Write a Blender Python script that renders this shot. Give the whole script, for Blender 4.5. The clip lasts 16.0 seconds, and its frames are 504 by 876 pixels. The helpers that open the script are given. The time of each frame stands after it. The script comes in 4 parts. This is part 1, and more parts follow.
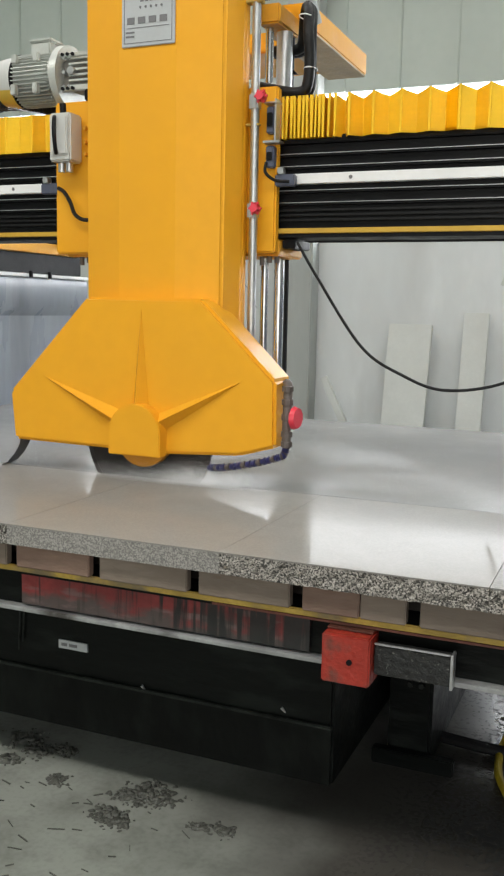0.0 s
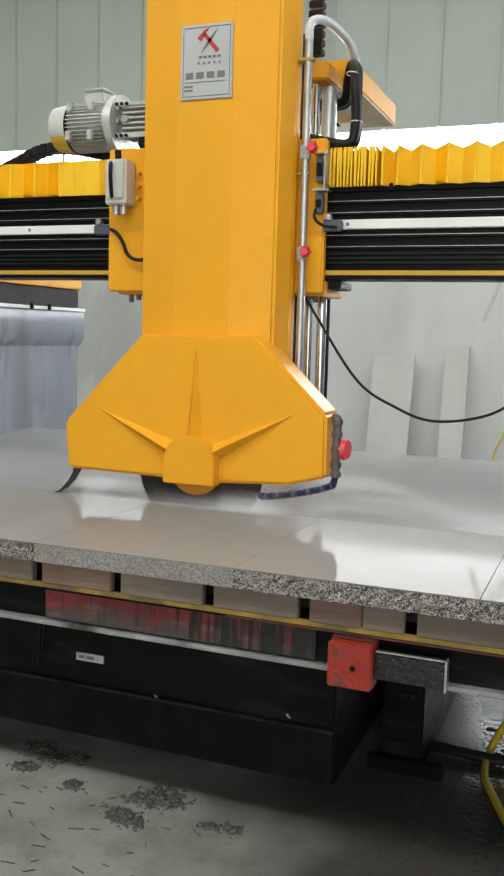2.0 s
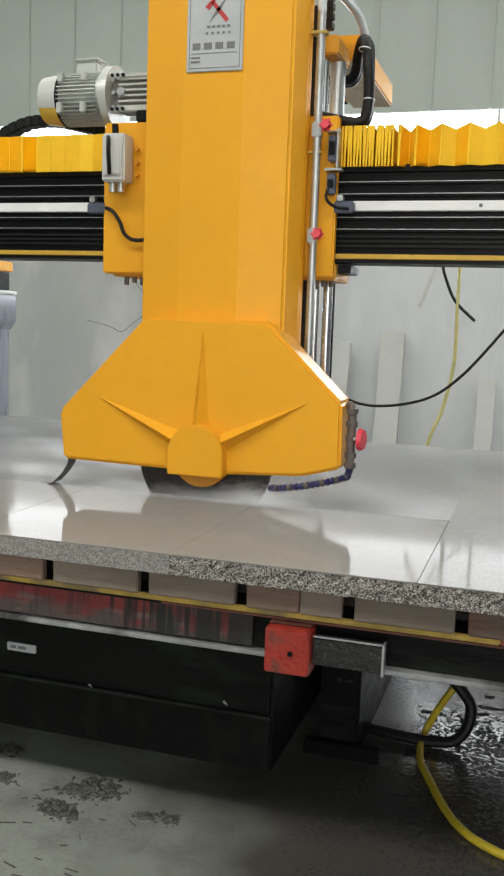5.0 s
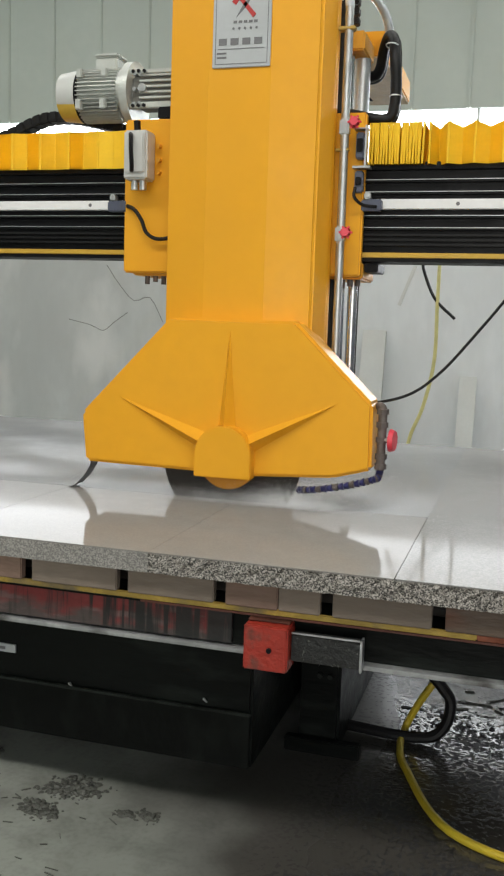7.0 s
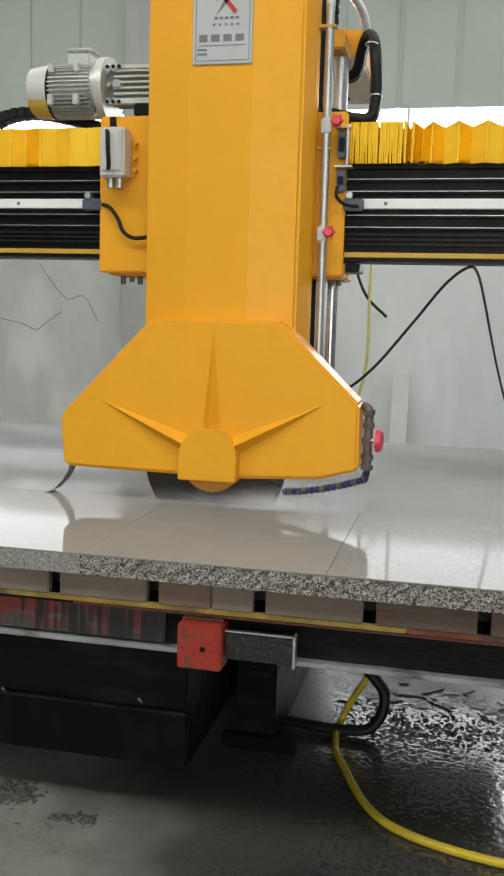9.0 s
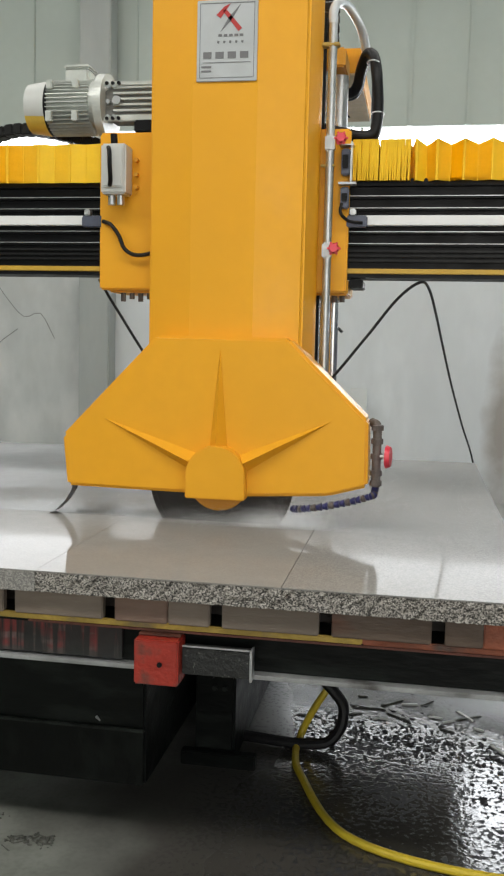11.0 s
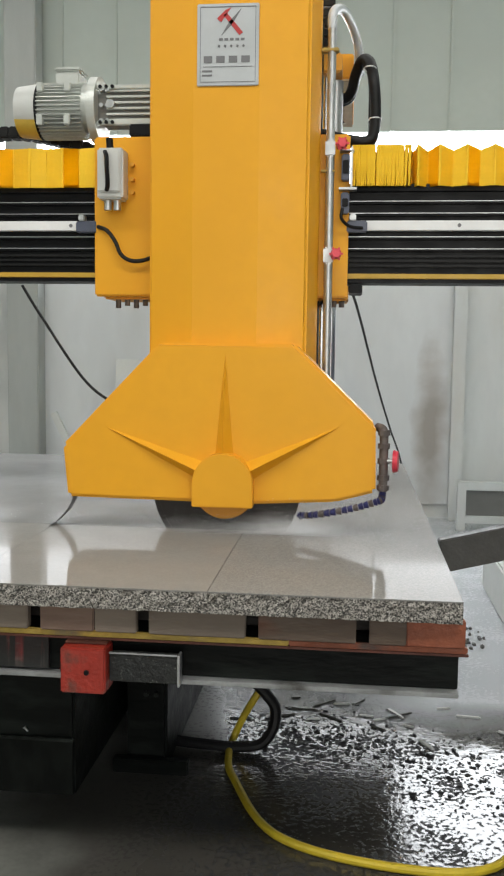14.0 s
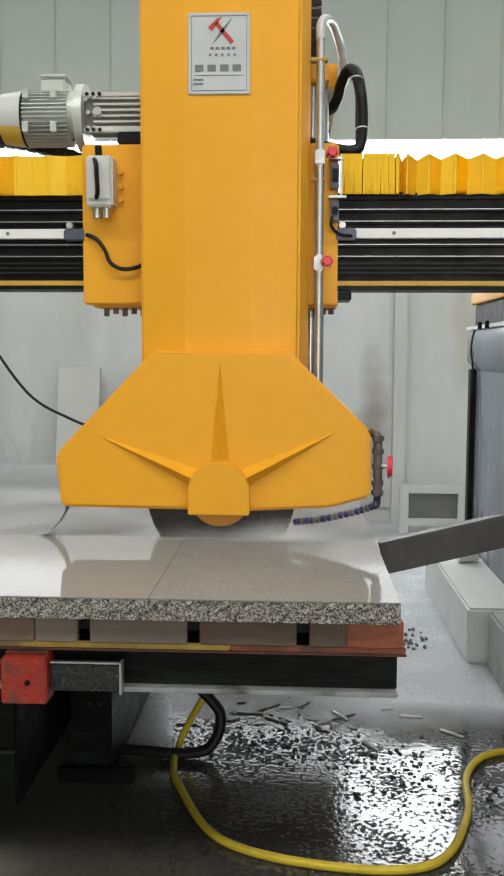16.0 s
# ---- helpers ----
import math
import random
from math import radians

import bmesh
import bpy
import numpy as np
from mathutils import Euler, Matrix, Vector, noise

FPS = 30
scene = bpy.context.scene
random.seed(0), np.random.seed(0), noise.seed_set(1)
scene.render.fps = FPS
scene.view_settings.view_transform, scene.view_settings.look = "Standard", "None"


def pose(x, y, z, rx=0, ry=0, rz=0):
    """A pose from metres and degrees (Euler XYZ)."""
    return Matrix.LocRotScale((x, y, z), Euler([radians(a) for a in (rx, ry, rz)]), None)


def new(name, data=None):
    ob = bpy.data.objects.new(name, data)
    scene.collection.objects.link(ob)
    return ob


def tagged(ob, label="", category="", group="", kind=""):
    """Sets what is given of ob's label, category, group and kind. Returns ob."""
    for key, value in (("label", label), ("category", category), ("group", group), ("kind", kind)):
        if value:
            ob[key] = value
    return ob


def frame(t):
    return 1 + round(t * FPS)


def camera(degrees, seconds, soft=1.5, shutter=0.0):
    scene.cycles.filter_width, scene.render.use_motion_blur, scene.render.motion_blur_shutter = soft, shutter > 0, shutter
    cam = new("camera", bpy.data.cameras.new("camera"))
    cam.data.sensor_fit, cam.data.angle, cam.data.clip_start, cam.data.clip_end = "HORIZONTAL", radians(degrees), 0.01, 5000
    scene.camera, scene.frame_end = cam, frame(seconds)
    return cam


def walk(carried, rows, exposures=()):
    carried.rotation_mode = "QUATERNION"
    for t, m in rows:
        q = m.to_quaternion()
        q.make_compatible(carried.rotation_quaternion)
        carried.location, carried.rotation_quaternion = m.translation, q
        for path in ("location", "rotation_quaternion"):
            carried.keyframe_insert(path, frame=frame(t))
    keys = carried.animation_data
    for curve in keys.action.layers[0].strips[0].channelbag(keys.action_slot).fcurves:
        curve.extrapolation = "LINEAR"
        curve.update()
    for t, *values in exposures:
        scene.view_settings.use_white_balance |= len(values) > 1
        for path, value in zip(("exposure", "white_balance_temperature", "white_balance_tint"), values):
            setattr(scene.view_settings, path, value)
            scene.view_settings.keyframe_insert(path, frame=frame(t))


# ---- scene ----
cam = camera(30.65, 16.0, soft=2.2)
PATH = [
    (0.0, pose(-0.358, -1.963, 1.434, 81.99, 0, 22.71) @ pose(0, 0, 0, 0, 0, 1.19)),
    (0.5, pose(-0.322, -2.059, 1.438, 82.47, 0, 22.51) @ pose(0, 0, 0, 0, 0, 1.10)),
    (1.0, pose(-0.285, -2.173, 1.449, 82.67, 0, 22.63) @ pose(0, 0, 0, 0, 0, 1.15)),
    (1.5, pose(-0.308, -2.197, 1.454, 83.01, 0, 22.11) @ pose(0, 0, 0, 0, 0, 1.22)),
    (2.0, pose(-0.354, -2.203, 1.461, 83.71, 0, 21.40) @ pose(0, 0, 0, 0, 0, 1.62)),
    (2.5, pose(-0.366, -2.185, 1.455, 83.88, 0, 20.93) @ pose(0, 0, 0, 0, 0, 1.85)),
    (3.0, pose(-0.374, -2.179, 1.456, 83.76, 0, 20.06) @ pose(0, 0, 0, 0, 0, 1.87)),
    (3.5, pose(-0.379, -2.170, 1.453, 83.59, 0, 19.32) @ pose(0, 0, 0, 0, 0, 1.98)),
    (4.0, pose(-0.376, -2.169, 1.453, 83.26, 0, 18.50) @ pose(0, 0, 0, 0, 0, 2.09)),
    (4.5, pose(-0.374, -2.167, 1.450, 83.08, 0, 17.92) @ pose(0, 0, 0, 0, 0, 2.17)),
    (5.0, pose(-0.368, -2.167, 1.448, 83.02, 0, 17.37) @ pose(0, 0, 0, 0, 0, 2.06)),
    (7.5, pose(-0.350, -2.170, 1.447, 82.92, 0, 15.55) @ pose(0, 0, 0, 0, 0, 1.86)),
    (8, pose(-0.347, -2.172, 1.448, 82.80, 0, 14.11) @ pose(0, 0, 0, 0, 0, 1.96)),
    (8.5, pose(-0.336, -2.167, 1.445, 82.81, 0, 13.55) @ pose(0, 0, 0, 0, 0, 1.84)),
    (9, pose(-0.330, -2.171, 1.451, 82.96, 0, 12.54) @ pose(0, 0, 0, 0, 0, 1.70)),
    (11.5, pose(-0.304, -2.185, 1.447, 84.31, 0, 9.38) @ pose(0, 0, 0, 0, 0, 1.26)),
    (12.0, pose(-0.295, -2.189, 1.449, 84.49, 0, 8.41) @ pose(0, 0, 0, 0, 0, 1.18)),
    (12.5, pose(-0.288, -2.184, 1.449, 84.50, 0, 7.67) @ pose(0, 0, 0, 0, 0, 1.03)),
    (13.0, pose(-0.282, -2.180, 1.448, 84.42, 0, 7.27) @ pose(0, 0, 0, 0, 0, 0.92)),
    (13.5, pose(-0.280, -2.182, 1.448, 84.38, 0, 6.89) @ pose(0, 0, 0, 0, 0, 0.80)),
    (14.0, pose(-0.277, -2.188, 1.449, 84.39, 0, 6.17) @ pose(0, 0, 0, 0, 0, 0.74)),
    (14.5, pose(-0.274, -2.195, 1.449, 84.53, 0, 5.29) @ pose(0, 0, 0, 0, 0, 0.68)),
    (15.0, pose(-0.269, -2.204, 1.451, 84.67, 0, 4.45) @ pose(0, 0, 0, 0, 0, 0.61)),
    (15.5, pose(-0.262, -2.204, 1.451, 84.77, 0, 3.79) @ pose(0, 0, 0, 0, 0, 0.48)),
    (16.0, pose(-0.255, -2.206, 1.451, 84.81, 0, 2.85) @ pose(0, 0, 0, 0, 0, 0.27)),
]
walk(cam, PATH, exposures=[(0.0, 0.25), (4.0, 0.18), (8.5, 0.09), (12.0, 0.08), (16.0, 0.10)])

# ---- light ----
world = bpy.data.worlds.new("sky")
scene.world = world
world.use_nodes = True
wn = world.node_tree
sky = wn.nodes.new("ShaderNodeTexSky")
sky.sky_type, sky.sun_disc = "NISHITA", False
sky.sun_elevation, sky.sun_rotation = radians(45), radians(160)
wn.nodes["Background"].inputs["Strength"].default_value = 0.1
wn.links.new(sky.outputs[0], wn.nodes["Background"].inputs[0])


def area_lamp(name, m, sx, sy, watts, colour=(1.0, 0.98, 0.95)):
    d = bpy.data.lights.new(name, "AREA")
    d.shape, d.size, d.size_y, d.energy, d.color = "RECTANGLE", sx, sy, watts, colour
    ob = new(name, d)
    ob.matrix_world = m
    return ob


WALL_Y = 5.8
# daylight of the two roof lights and of the big door behind; the window band glows by its own sky
WARM = (1.0, 0.965, 0.89)
area_lamp("rooflight_daylight_front", pose(-1.5, -2.6, 5.75), 11.0, 1.6, 365, WARM)
area_lamp("rooflight_daylight_back", pose(-1.5, 2.6, 5.75), 11.0, 1.2, 130, WARM)
area_lamp("door_daylight", pose(1.5, -6.95, 2.2, 90), 5.0, 3.8, 130, WARM)


# ---- materials ----
def material(name, colour, rough=0.5, metal=0.0, var=0.15, scale=6.0, bump=0.1, bump_scale=80.0, dirt=None, dirt_amount=0.0, dirt_scale=2.0,
             coat=0.0, random_amount=0.0, stretch=(1, 1, 1)):
    m = bpy.data.materials.new(name)
    m.use_nodes = True
    t = m.node_tree
    n, l = t.nodes, t.links
    b = n["Principled BSDF"]
    b.inputs["Metallic"].default_value = metal
    b.inputs["Coat Weight"].default_value = coat
    tc = n.new("ShaderNodeTexCoord")
    mp = n.new("ShaderNodeMapping")
    mp.inputs["Scale"].default_value = stretch
    l.new(tc.outputs["Object"], mp.inputs[0])

    def noise_at(sc, detail=4.0):
        q = n.new("ShaderNodeTexNoise")
        q.inputs["Scale"].default_value, q.inputs["Detail"].default_value = sc, detail
        l.new(mp.outputs[0], q.inputs["Vector"])
        return q.outputs["Fac"]

    def mix(fac, a, c, mode="MIX"):
        q = n.new("ShaderNodeMix")
        q.data_type, q.blend_type = "RGBA", mode
        for k, v in ((0, fac), (6, a), (7, c)):
            if isinstance(v, (tuple, float, int)):
                q.inputs[k].default_value = (*v, 1) if isinstance(v, tuple) else v
            else:
                l.new(v, q.inputs[k])
        return q.outputs[2]

    def ramp(src, lo, hi, a=0.0, c=1.0):
        q = n.new("ShaderNodeMapRange")
        for k, v in ((1, lo), (2, hi), (3, a), (4, c)):
            q.inputs[k].default_value = v
        l.new(src, q.inputs[0])
        return q.outputs[0]

    dark = tuple(c * (1 - var) for c in colour)
    light = tuple(min(1, c * (1 + var)) for c in colour)
    col = mix(ramp(noise_at(scale), 0.3, 0.7), dark, light)
    col = mix(ramp(noise_at(scale * 9), 0.3, 0.7, 0.0, 0.5), col, dark)
    if dirt:
        d = ramp(noise_at(dirt_scale, 7.0), 0.62 - 0.3 * dirt_amount, 0.72 - 0.2 * dirt_amount)
        col = mix(d, col, dirt)
    if random_amount:
        oi = n.new("ShaderNodeObjectInfo")
        col = mix(ramp(oi.outputs["Random"], 0, 1, 0, random_amount), col, tuple(c * 0.45 for c in colour))
    l.new(col, b.inputs["Base Color"])
    l.new(ramp(noise_at(scale * 3), 0.3, 0.7, max(0.02, rough * 0.8), min(1, rough * 1.2)), b.inputs["Roughness"])
    if bump:
        bp = n.new("ShaderNodeBump")
        bp.inputs["Strength"].default_value, bp.inputs["Distance"].default_value = bump, 0.01
        l.new(noise_at(bump_scale), bp.inputs["Height"])
        l.new(bp.outputs[0], b.inputs["Normal"])
    return m


YELLOW = material("yellow_enamel", (0.80, 0.378, 0.019), 0.42, var=0.05, scale=2.5, bump=0.04, bump_scale=30)
YELLOW.node_tree.nodes["Principled BSDF"].inputs["Specular IOR Level"].default_value = 0.30
YELLOW_CAST = material("yellow_primer", (0.70, 0.33, 0.02), 0.5, var=0.1, scale=9, bump=0.15, bump_scale=90)
COWL_YELLOW = material("pale_cowl_yellow", (0.70, 0.47, 0.07), 0.4, var=0.1, scale=9, bump=0.05)
CLOTH = material("yellow_cloth", (0.90, 0.55, 0.012), 0.6, var=0.08, scale=12, bump=0.12, bump_scale=60)
BLACK = material("black_paint", (0.0045, 0.0045, 0.006), 0.45, var=0.3, scale=5, bump=0.1)
BLACK.node_tree.nodes["Principled BSDF"].inputs["Specular IOR Level"].default_value = 0.2
BLACK_WET = material("black_wet_steel", (0.0035, 0.0046, 0.0042), 0.42, var=0.35, scale=3, bump=0.25, bump_scale=30, dirt=(0.010, 0.0125, 0.011), dirt_amount=0.3, dirt_scale=9, stretch=(0.5, 1, 1.6))
LIP_DARK = material("near_black_steel", (0.0022, 0.0030, 0.0026), 0.5, var=0.4, scale=6, bump=0.3, bump_scale=40, dirt=(0.0055, 0.007, 0.006), dirt_amount=0.3, dirt_scale=12, stretch=(1, 1, 0.5))
LIP = material("lit_lip_and_silt_steel", (0.022, 0.026, 0.023), 0.55, var=0.5, scale=9, bump=0.3, bump_scale=40, dirt=(0.006, 0.007, 0.006), dirt_amount=0.3, dirt_scale=14)
for wet_mat in (BLACK_WET, LIP, LIP_DARK):
    wet_mat.node_tree.nodes["Principled BSDF"].inputs["Specular IOR Level"].default_value = 0.15
RUBBER = material("black_rubber", (0.01, 0.01, 0.011), 0.45, var=0.2, scale=20, bump=0.15)
RUBBER.node_tree.nodes["Principled BSDF"].inputs["Specular IOR Level"].default_value = 0.25
STEEL = material("bright_steel", (0.62, 0.63, 0.65), 0.22, 1.0, var=0.1, scale=10, bump=0.03)
GALV = material("galvanised_steel", (0.55, 0.56, 0.57), 0.38, 0.9, var=0.15, scale=14, bump=0.1)
DULL_STEEL = material("dull_worn_steel", (0.34, 0.35, 0.35), 0.5, 0.4, var=0.3, scale=9, bump=0.15, dirt=(0.08, 0.075, 0.07), dirt_amount=0.3, dirt_scale=7)
ALU = material("cast_aluminium", (0.56, 0.585, 0.56), 0.42, 0.35, var=0.12, scale=16, bump=0.12)
WHITE_RAIL = material("white_rail_cover", (0.78, 0.79, 0.80), 0.35, var=0.06, scale=8, bump=0.05)
PLATE = material("plate_silver", (0.50, 0.52, 0.54), 0.35, 0.3, var=0.05, scale=8, bump=0.02)
INK = material("dark_print", (0.16, 0.16, 0.17), 0.6, var=0.1, bump=0)
RED_PRINT = material("red_print", (0.45, 0.03, 0.03), 0.5, var=0.1, bump=0)
RED = material("red_paint", (0.33, 0.028, 0.016), 0.45, var=0.3, scale=14, bump=0.35, bump_scale=60, dirt=(0.10, 0.04, 0.03), dirt_amount=0.3, dirt_scale=14)
SPATTERED = material("mud_spattered_steel", (0.012, 0.013, 0.013), 0.5, var=0.4, scale=20, bump=0.4, bump_scale=90, dirt=(0.16, 0.16, 0.145), dirt_amount=0.05, dirt_scale=110)
RED_PLASTIC = material("red_plastic", (0.72, 0.045, 0.075), 0.35, var=0.05, bump=0)
GREY_BOX = material("grey_box_paint", (0.55, 0.56, 0.545), 0.4, var=0.05, bump=0.05)
BLUE = material("blue_grey_plastic", (0.085, 0.095, 0.14), 0.4, var=0.2, bump=0.05)
PURPLE = material("blue_hose_plastic", (0.035, 0.035, 0.13), 0.4, var=0.3, scale=30, bump=0.05)
ORANGE = material("orange_flange", (0.62, 0.27, 0.02), 0.45, var=0.1, bump=0.05)
BLADE = material("blade_steel", (0.035, 0.031, 0.03), 0.5, 0.4, var=0.15, scale=12, bump=0.05)
CLADDING = material("grey_green_cladding", (0.44, 0.485, 0.445), 0.5, var=0.05, scale=1.5, bump=0.03, bump_scale=8)
PANEL = material("pale_wall_panel", (0.66, 0.68, 0.67), 0.5, var=0.10, scale=1.2, bump=0.08, bump_scale=15, dirt=(0.55, 0.53, 0.49), dirt_amount=0.36, dirt_scale=1.3, stretch=(1, 1, 0.4))
DULL_PANEL = material("stained_wall_panel", (0.53, 0.54, 0.53), 0.5, var=0.12, scale=1.5, bump=0.08, bump_scale=15, dirt=(0.66, 0.655, 0.64), dirt_amount=0.35, dirt_scale=1.6, stretch=(1, 1, 0.5))


def stained(name, colour, x, z, half_x, half_z, tint):
    """Wall paint with one brown water stain, ragged at its edge, centred at (x, z)."""
    m = material(name, colour, 0.5, var=0.10, scale=1.2, bump=0.08, bump_scale=15, dirt=(0.60, 0.61, 0.61), dirt_amount=0.36, dirt_scale=1.3, stretch=(1, 1, 0.4))
    n, l = m.node_tree.nodes, m.node_tree.links
    b = n["Principled BSDF"]
    base = b.inputs["Base Color"].links[0].from_socket
    tc, mp, nz, ln, rg, add, mx = (n.new("ShaderNode" + k) for k in ("TexCoord", "Mapping", "TexNoise", "VectorMath", "MapRange", "Math", "Mix"))
    mp.inputs["Location"].default_value = (-x / half_x, 0, -z / half_z)
    mp.inputs["Scale"].default_value = (1 / half_x, 0, 1 / half_z)
    nz.inputs["Scale"].default_value, nz.inputs["Detail"].default_value = 5.0, 5
    ln.operation, add.operation = "LENGTH", "ADD"
    for k, v in ((1, 1.7), (2, 0.8), (3, 0.0), (4, 0.75)):
        rg.inputs[k].default_value = v
    mx.data_type = "RGBA"
    mx.inputs[7].default_value = (*tint, 1)
    l.new(tc.outputs["Object"], mp.inputs[0])
    l.new(mp.outputs[0], ln.inputs[0])
    l.new(tc.outputs["Object"], nz.inputs["Vector"])
    l.new(ln.outputs["Value"], add.inputs[0])
    l.new(nz.outputs["Fac"], add.inputs[1])
    l.new(add.outputs[0], rg.inputs[0])
    l.new(rg.outputs[0], mx.inputs[0])
    l.new(base, mx.inputs[6])
    l.new(mx.outputs[2], b.inputs["Base Color"])
    return m


BROWN_STAINED = stained("water_stained_panel", (0.70, 0.72, 0.73), 0.40, 0.75, 0.15, 0.75, (0.27, 0.225, 0.18))
STONE_PALE = material("pale_stone", (0.62, 0.63, 0.61), 0.6, var=0.06, scale=5, bump=0.08)
STONE_DARK = material("dark_wet_stone", (0.085, 0.083, 0.078), 0.55, var=0.2, scale=12, bump=0.2)
STONE_GREY = material("grey_stone", (0.17, 0.17, 0.16), 0.6, var=0.15, scale=8, bump=0.15)
CRACK = material("crack_shade", (0.22, 0.215, 0.20), 0.8, var=0.3, scale=9, bump=0.1)
CONCRETE = material("concrete", (0.34, 0.345, 0.34), 0.65, var=0.15, scale=4, bump=0.25, bump_scale=50, dirt=(0.2, 0.2, 0.2), dirt_amount=0.25, dirt_scale=3)
RUNWAY_GREY = material("runway_grey", (0.23, 0.25, 0.29), 0.3, var=0.2, scale=2.2, bump=0.05, bump_scale=12, stretch=(1, 1, 0.2), dirt=(0.13, 0.137, 0.15), dirt_amount=0.18, dirt_scale=2.0)
WOOD_GREY = material("weathered_timber", (0.225, 0.18, 0.145), 0.75, var=0.2, scale=10, bump=0.3, stretch=(0.3, 1, 1), random_amount=0.35)
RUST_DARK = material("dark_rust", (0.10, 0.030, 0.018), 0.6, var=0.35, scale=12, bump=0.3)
RUST = material("rusty_red_plate", (0.30, 0.085, 0.04), 0.6, var=0.35, scale=9, bump=0.3, dirt=(0.08, 0.05, 0.04), dirt_amount=0.25, dirt_scale=6)
YELLOW_EDGE = material("worn_yellow_edge", (0.46, 0.31, 0.06), 0.5, var=0.3, scale=11, bump=0.2, dirt=(0.2, 0.15, 0.08), dirt_amount=0.3, dirt_scale=8)
def streaked_material():
    """Red paint, worn to grey low down and away to the right, with dark drips running down it."""
    m = material("streaked_red_steel", (0.20, 0.026, 0.026), 0.55, var=0.35, scale=7, bump=0.15, bump_scale=60)
    n, l = m.node_tree.nodes, m.node_tree.links
    b = n["Principled BSDF"]
    base = b.inputs["Base Color"].links[0].from_socket
    tc, sep = n.new("ShaderNodeTexCoord"), n.new("ShaderNodeSeparateXYZ")
    l.new(tc.outputs["Object"], sep.inputs[0])

    def noise(scale, detail):
        mp, nz = n.new("ShaderNodeMapping"), n.new("ShaderNodeTexNoise")
        mp.inputs["Scale"].default_value = scale
        nz.inputs["Scale"].default_value, nz.inputs["Detail"].default_value = 1.0, detail
        l.new(tc.outputs["Object"], mp.inputs[0])
        l.new(mp.outputs[0], nz.inputs["Vector"])
        return nz.outputs["Fac"]

    def mul_add(a, k, c):
        q = n.new("ShaderNodeMath")
        q.operation = "MULTIPLY_ADD"
        q.inputs[1].default_value = k
        l.new(a, q.inputs[0])
        l.new(c, q.inputs[2])
        return q.outputs[0]

    def over(src, lo, hi, top, below, colour):
        rg, mx = n.new("ShaderNodeMapRange"), n.new("ShaderNodeMix")
        for k, v in ((1, lo), (2, hi), (3, 0.0), (4, top)):
            rg.inputs[k].default_value = v
        mx.data_type = "RGBA"
        mx.inputs[7].default_value = (*colour, 1)
        l.new(src, rg.inputs[0])
        l.new(rg.outputs[0], mx.inputs[0])
        l.new(below, mx.inputs[6])
        return mx.outputs[2]

    worn = mul_add(sep.outputs["Z"], -5.0, noise((12, 1, 22), 6))
    col = over(worn, -2.86, -2.64, 0.9, base, (0.05, 0.05, 0.047))
    col = over(noise((9, 1, 30), 5), 0.56, 0.68, 0.7, col, (0.16, 0.105, 0.10))
    drips = mul_add(sep.outputs["X"], 0.42, noise((60, 1, 4), 5))
    col = over(drips, -0.17, -0.02, 0.96, col, (0.010, 0.011, 0.011))
    l.new(col, b.inputs["Base Color"])
    return m


FADED_RED = streaked_material()
YELLOW_EDGE_CLEAN = material("ochre_edge_paint", (0.55, 0.34, 0.04), 0.45, var=0.12, scale=8, bump=0.05)
FLAP = material("wet_grey_rubber", (0.13, 0.13, 0.135), 0.35, var=0.2, scale=20, bump=0.1)
DULL_PIPE = material("tarnished_pipe", (0.15, 0.125, 0.115), 0.55, 0.3, var=0.35, scale=30, bump=0.2)
WOOD_BROWN = material("reddish_timber", (0.23, 0.15, 0.115), 0.75, var=0.25, scale=10, bump=0.3, stretch=(0.3, 1, 1), random_amount=0.3)
WOOD_WET = material("wet_brown_timber", (0.105, 0.072, 0.052), 0.6, var=0.3, scale=10, bump=0.3, stretch=(0.3, 1, 1), dirt=(0.15, 0.055, 0.03), dirt_amount=0.12, dirt_scale=6)
GAP_SHADE = material("gap_shade_brown", (0.03, 0.022, 0.017), 0.6, var=0.3, scale=10, bump=0.3, stretch=(0.3, 1, 1))
PILASTER = material("dark_wall_pilaster", (0.40, 0.415, 0.40), 0.55, var=0.12, scale=2, bump=0.08, dirt=(0.5, 0.5, 0.48), dirt_amount=0.2, dirt_scale=1.2, stretch=(1, 1, 0.3))
HOSE_YELLOW = material("yellow_hose", (0.62, 0.46, 0.03), 0.4, var=0.15, scale=20, bump=0.05)
HOSE_PALE = material("pale_yellow_hose", (0.62, 0.58, 0.25), 0.4, var=0.15, scale=20, bump=0.05)
LIT_TAN = material("lit_underside_tan", (0.52, 0.42, 0.26), 0.6, var=0.2, scale=9, bump=0.2)
CLEAR_HOSE = material("milky_hose", (0.62, 0.66, 0.70), 0.25, var=0.08, bump=0.02)


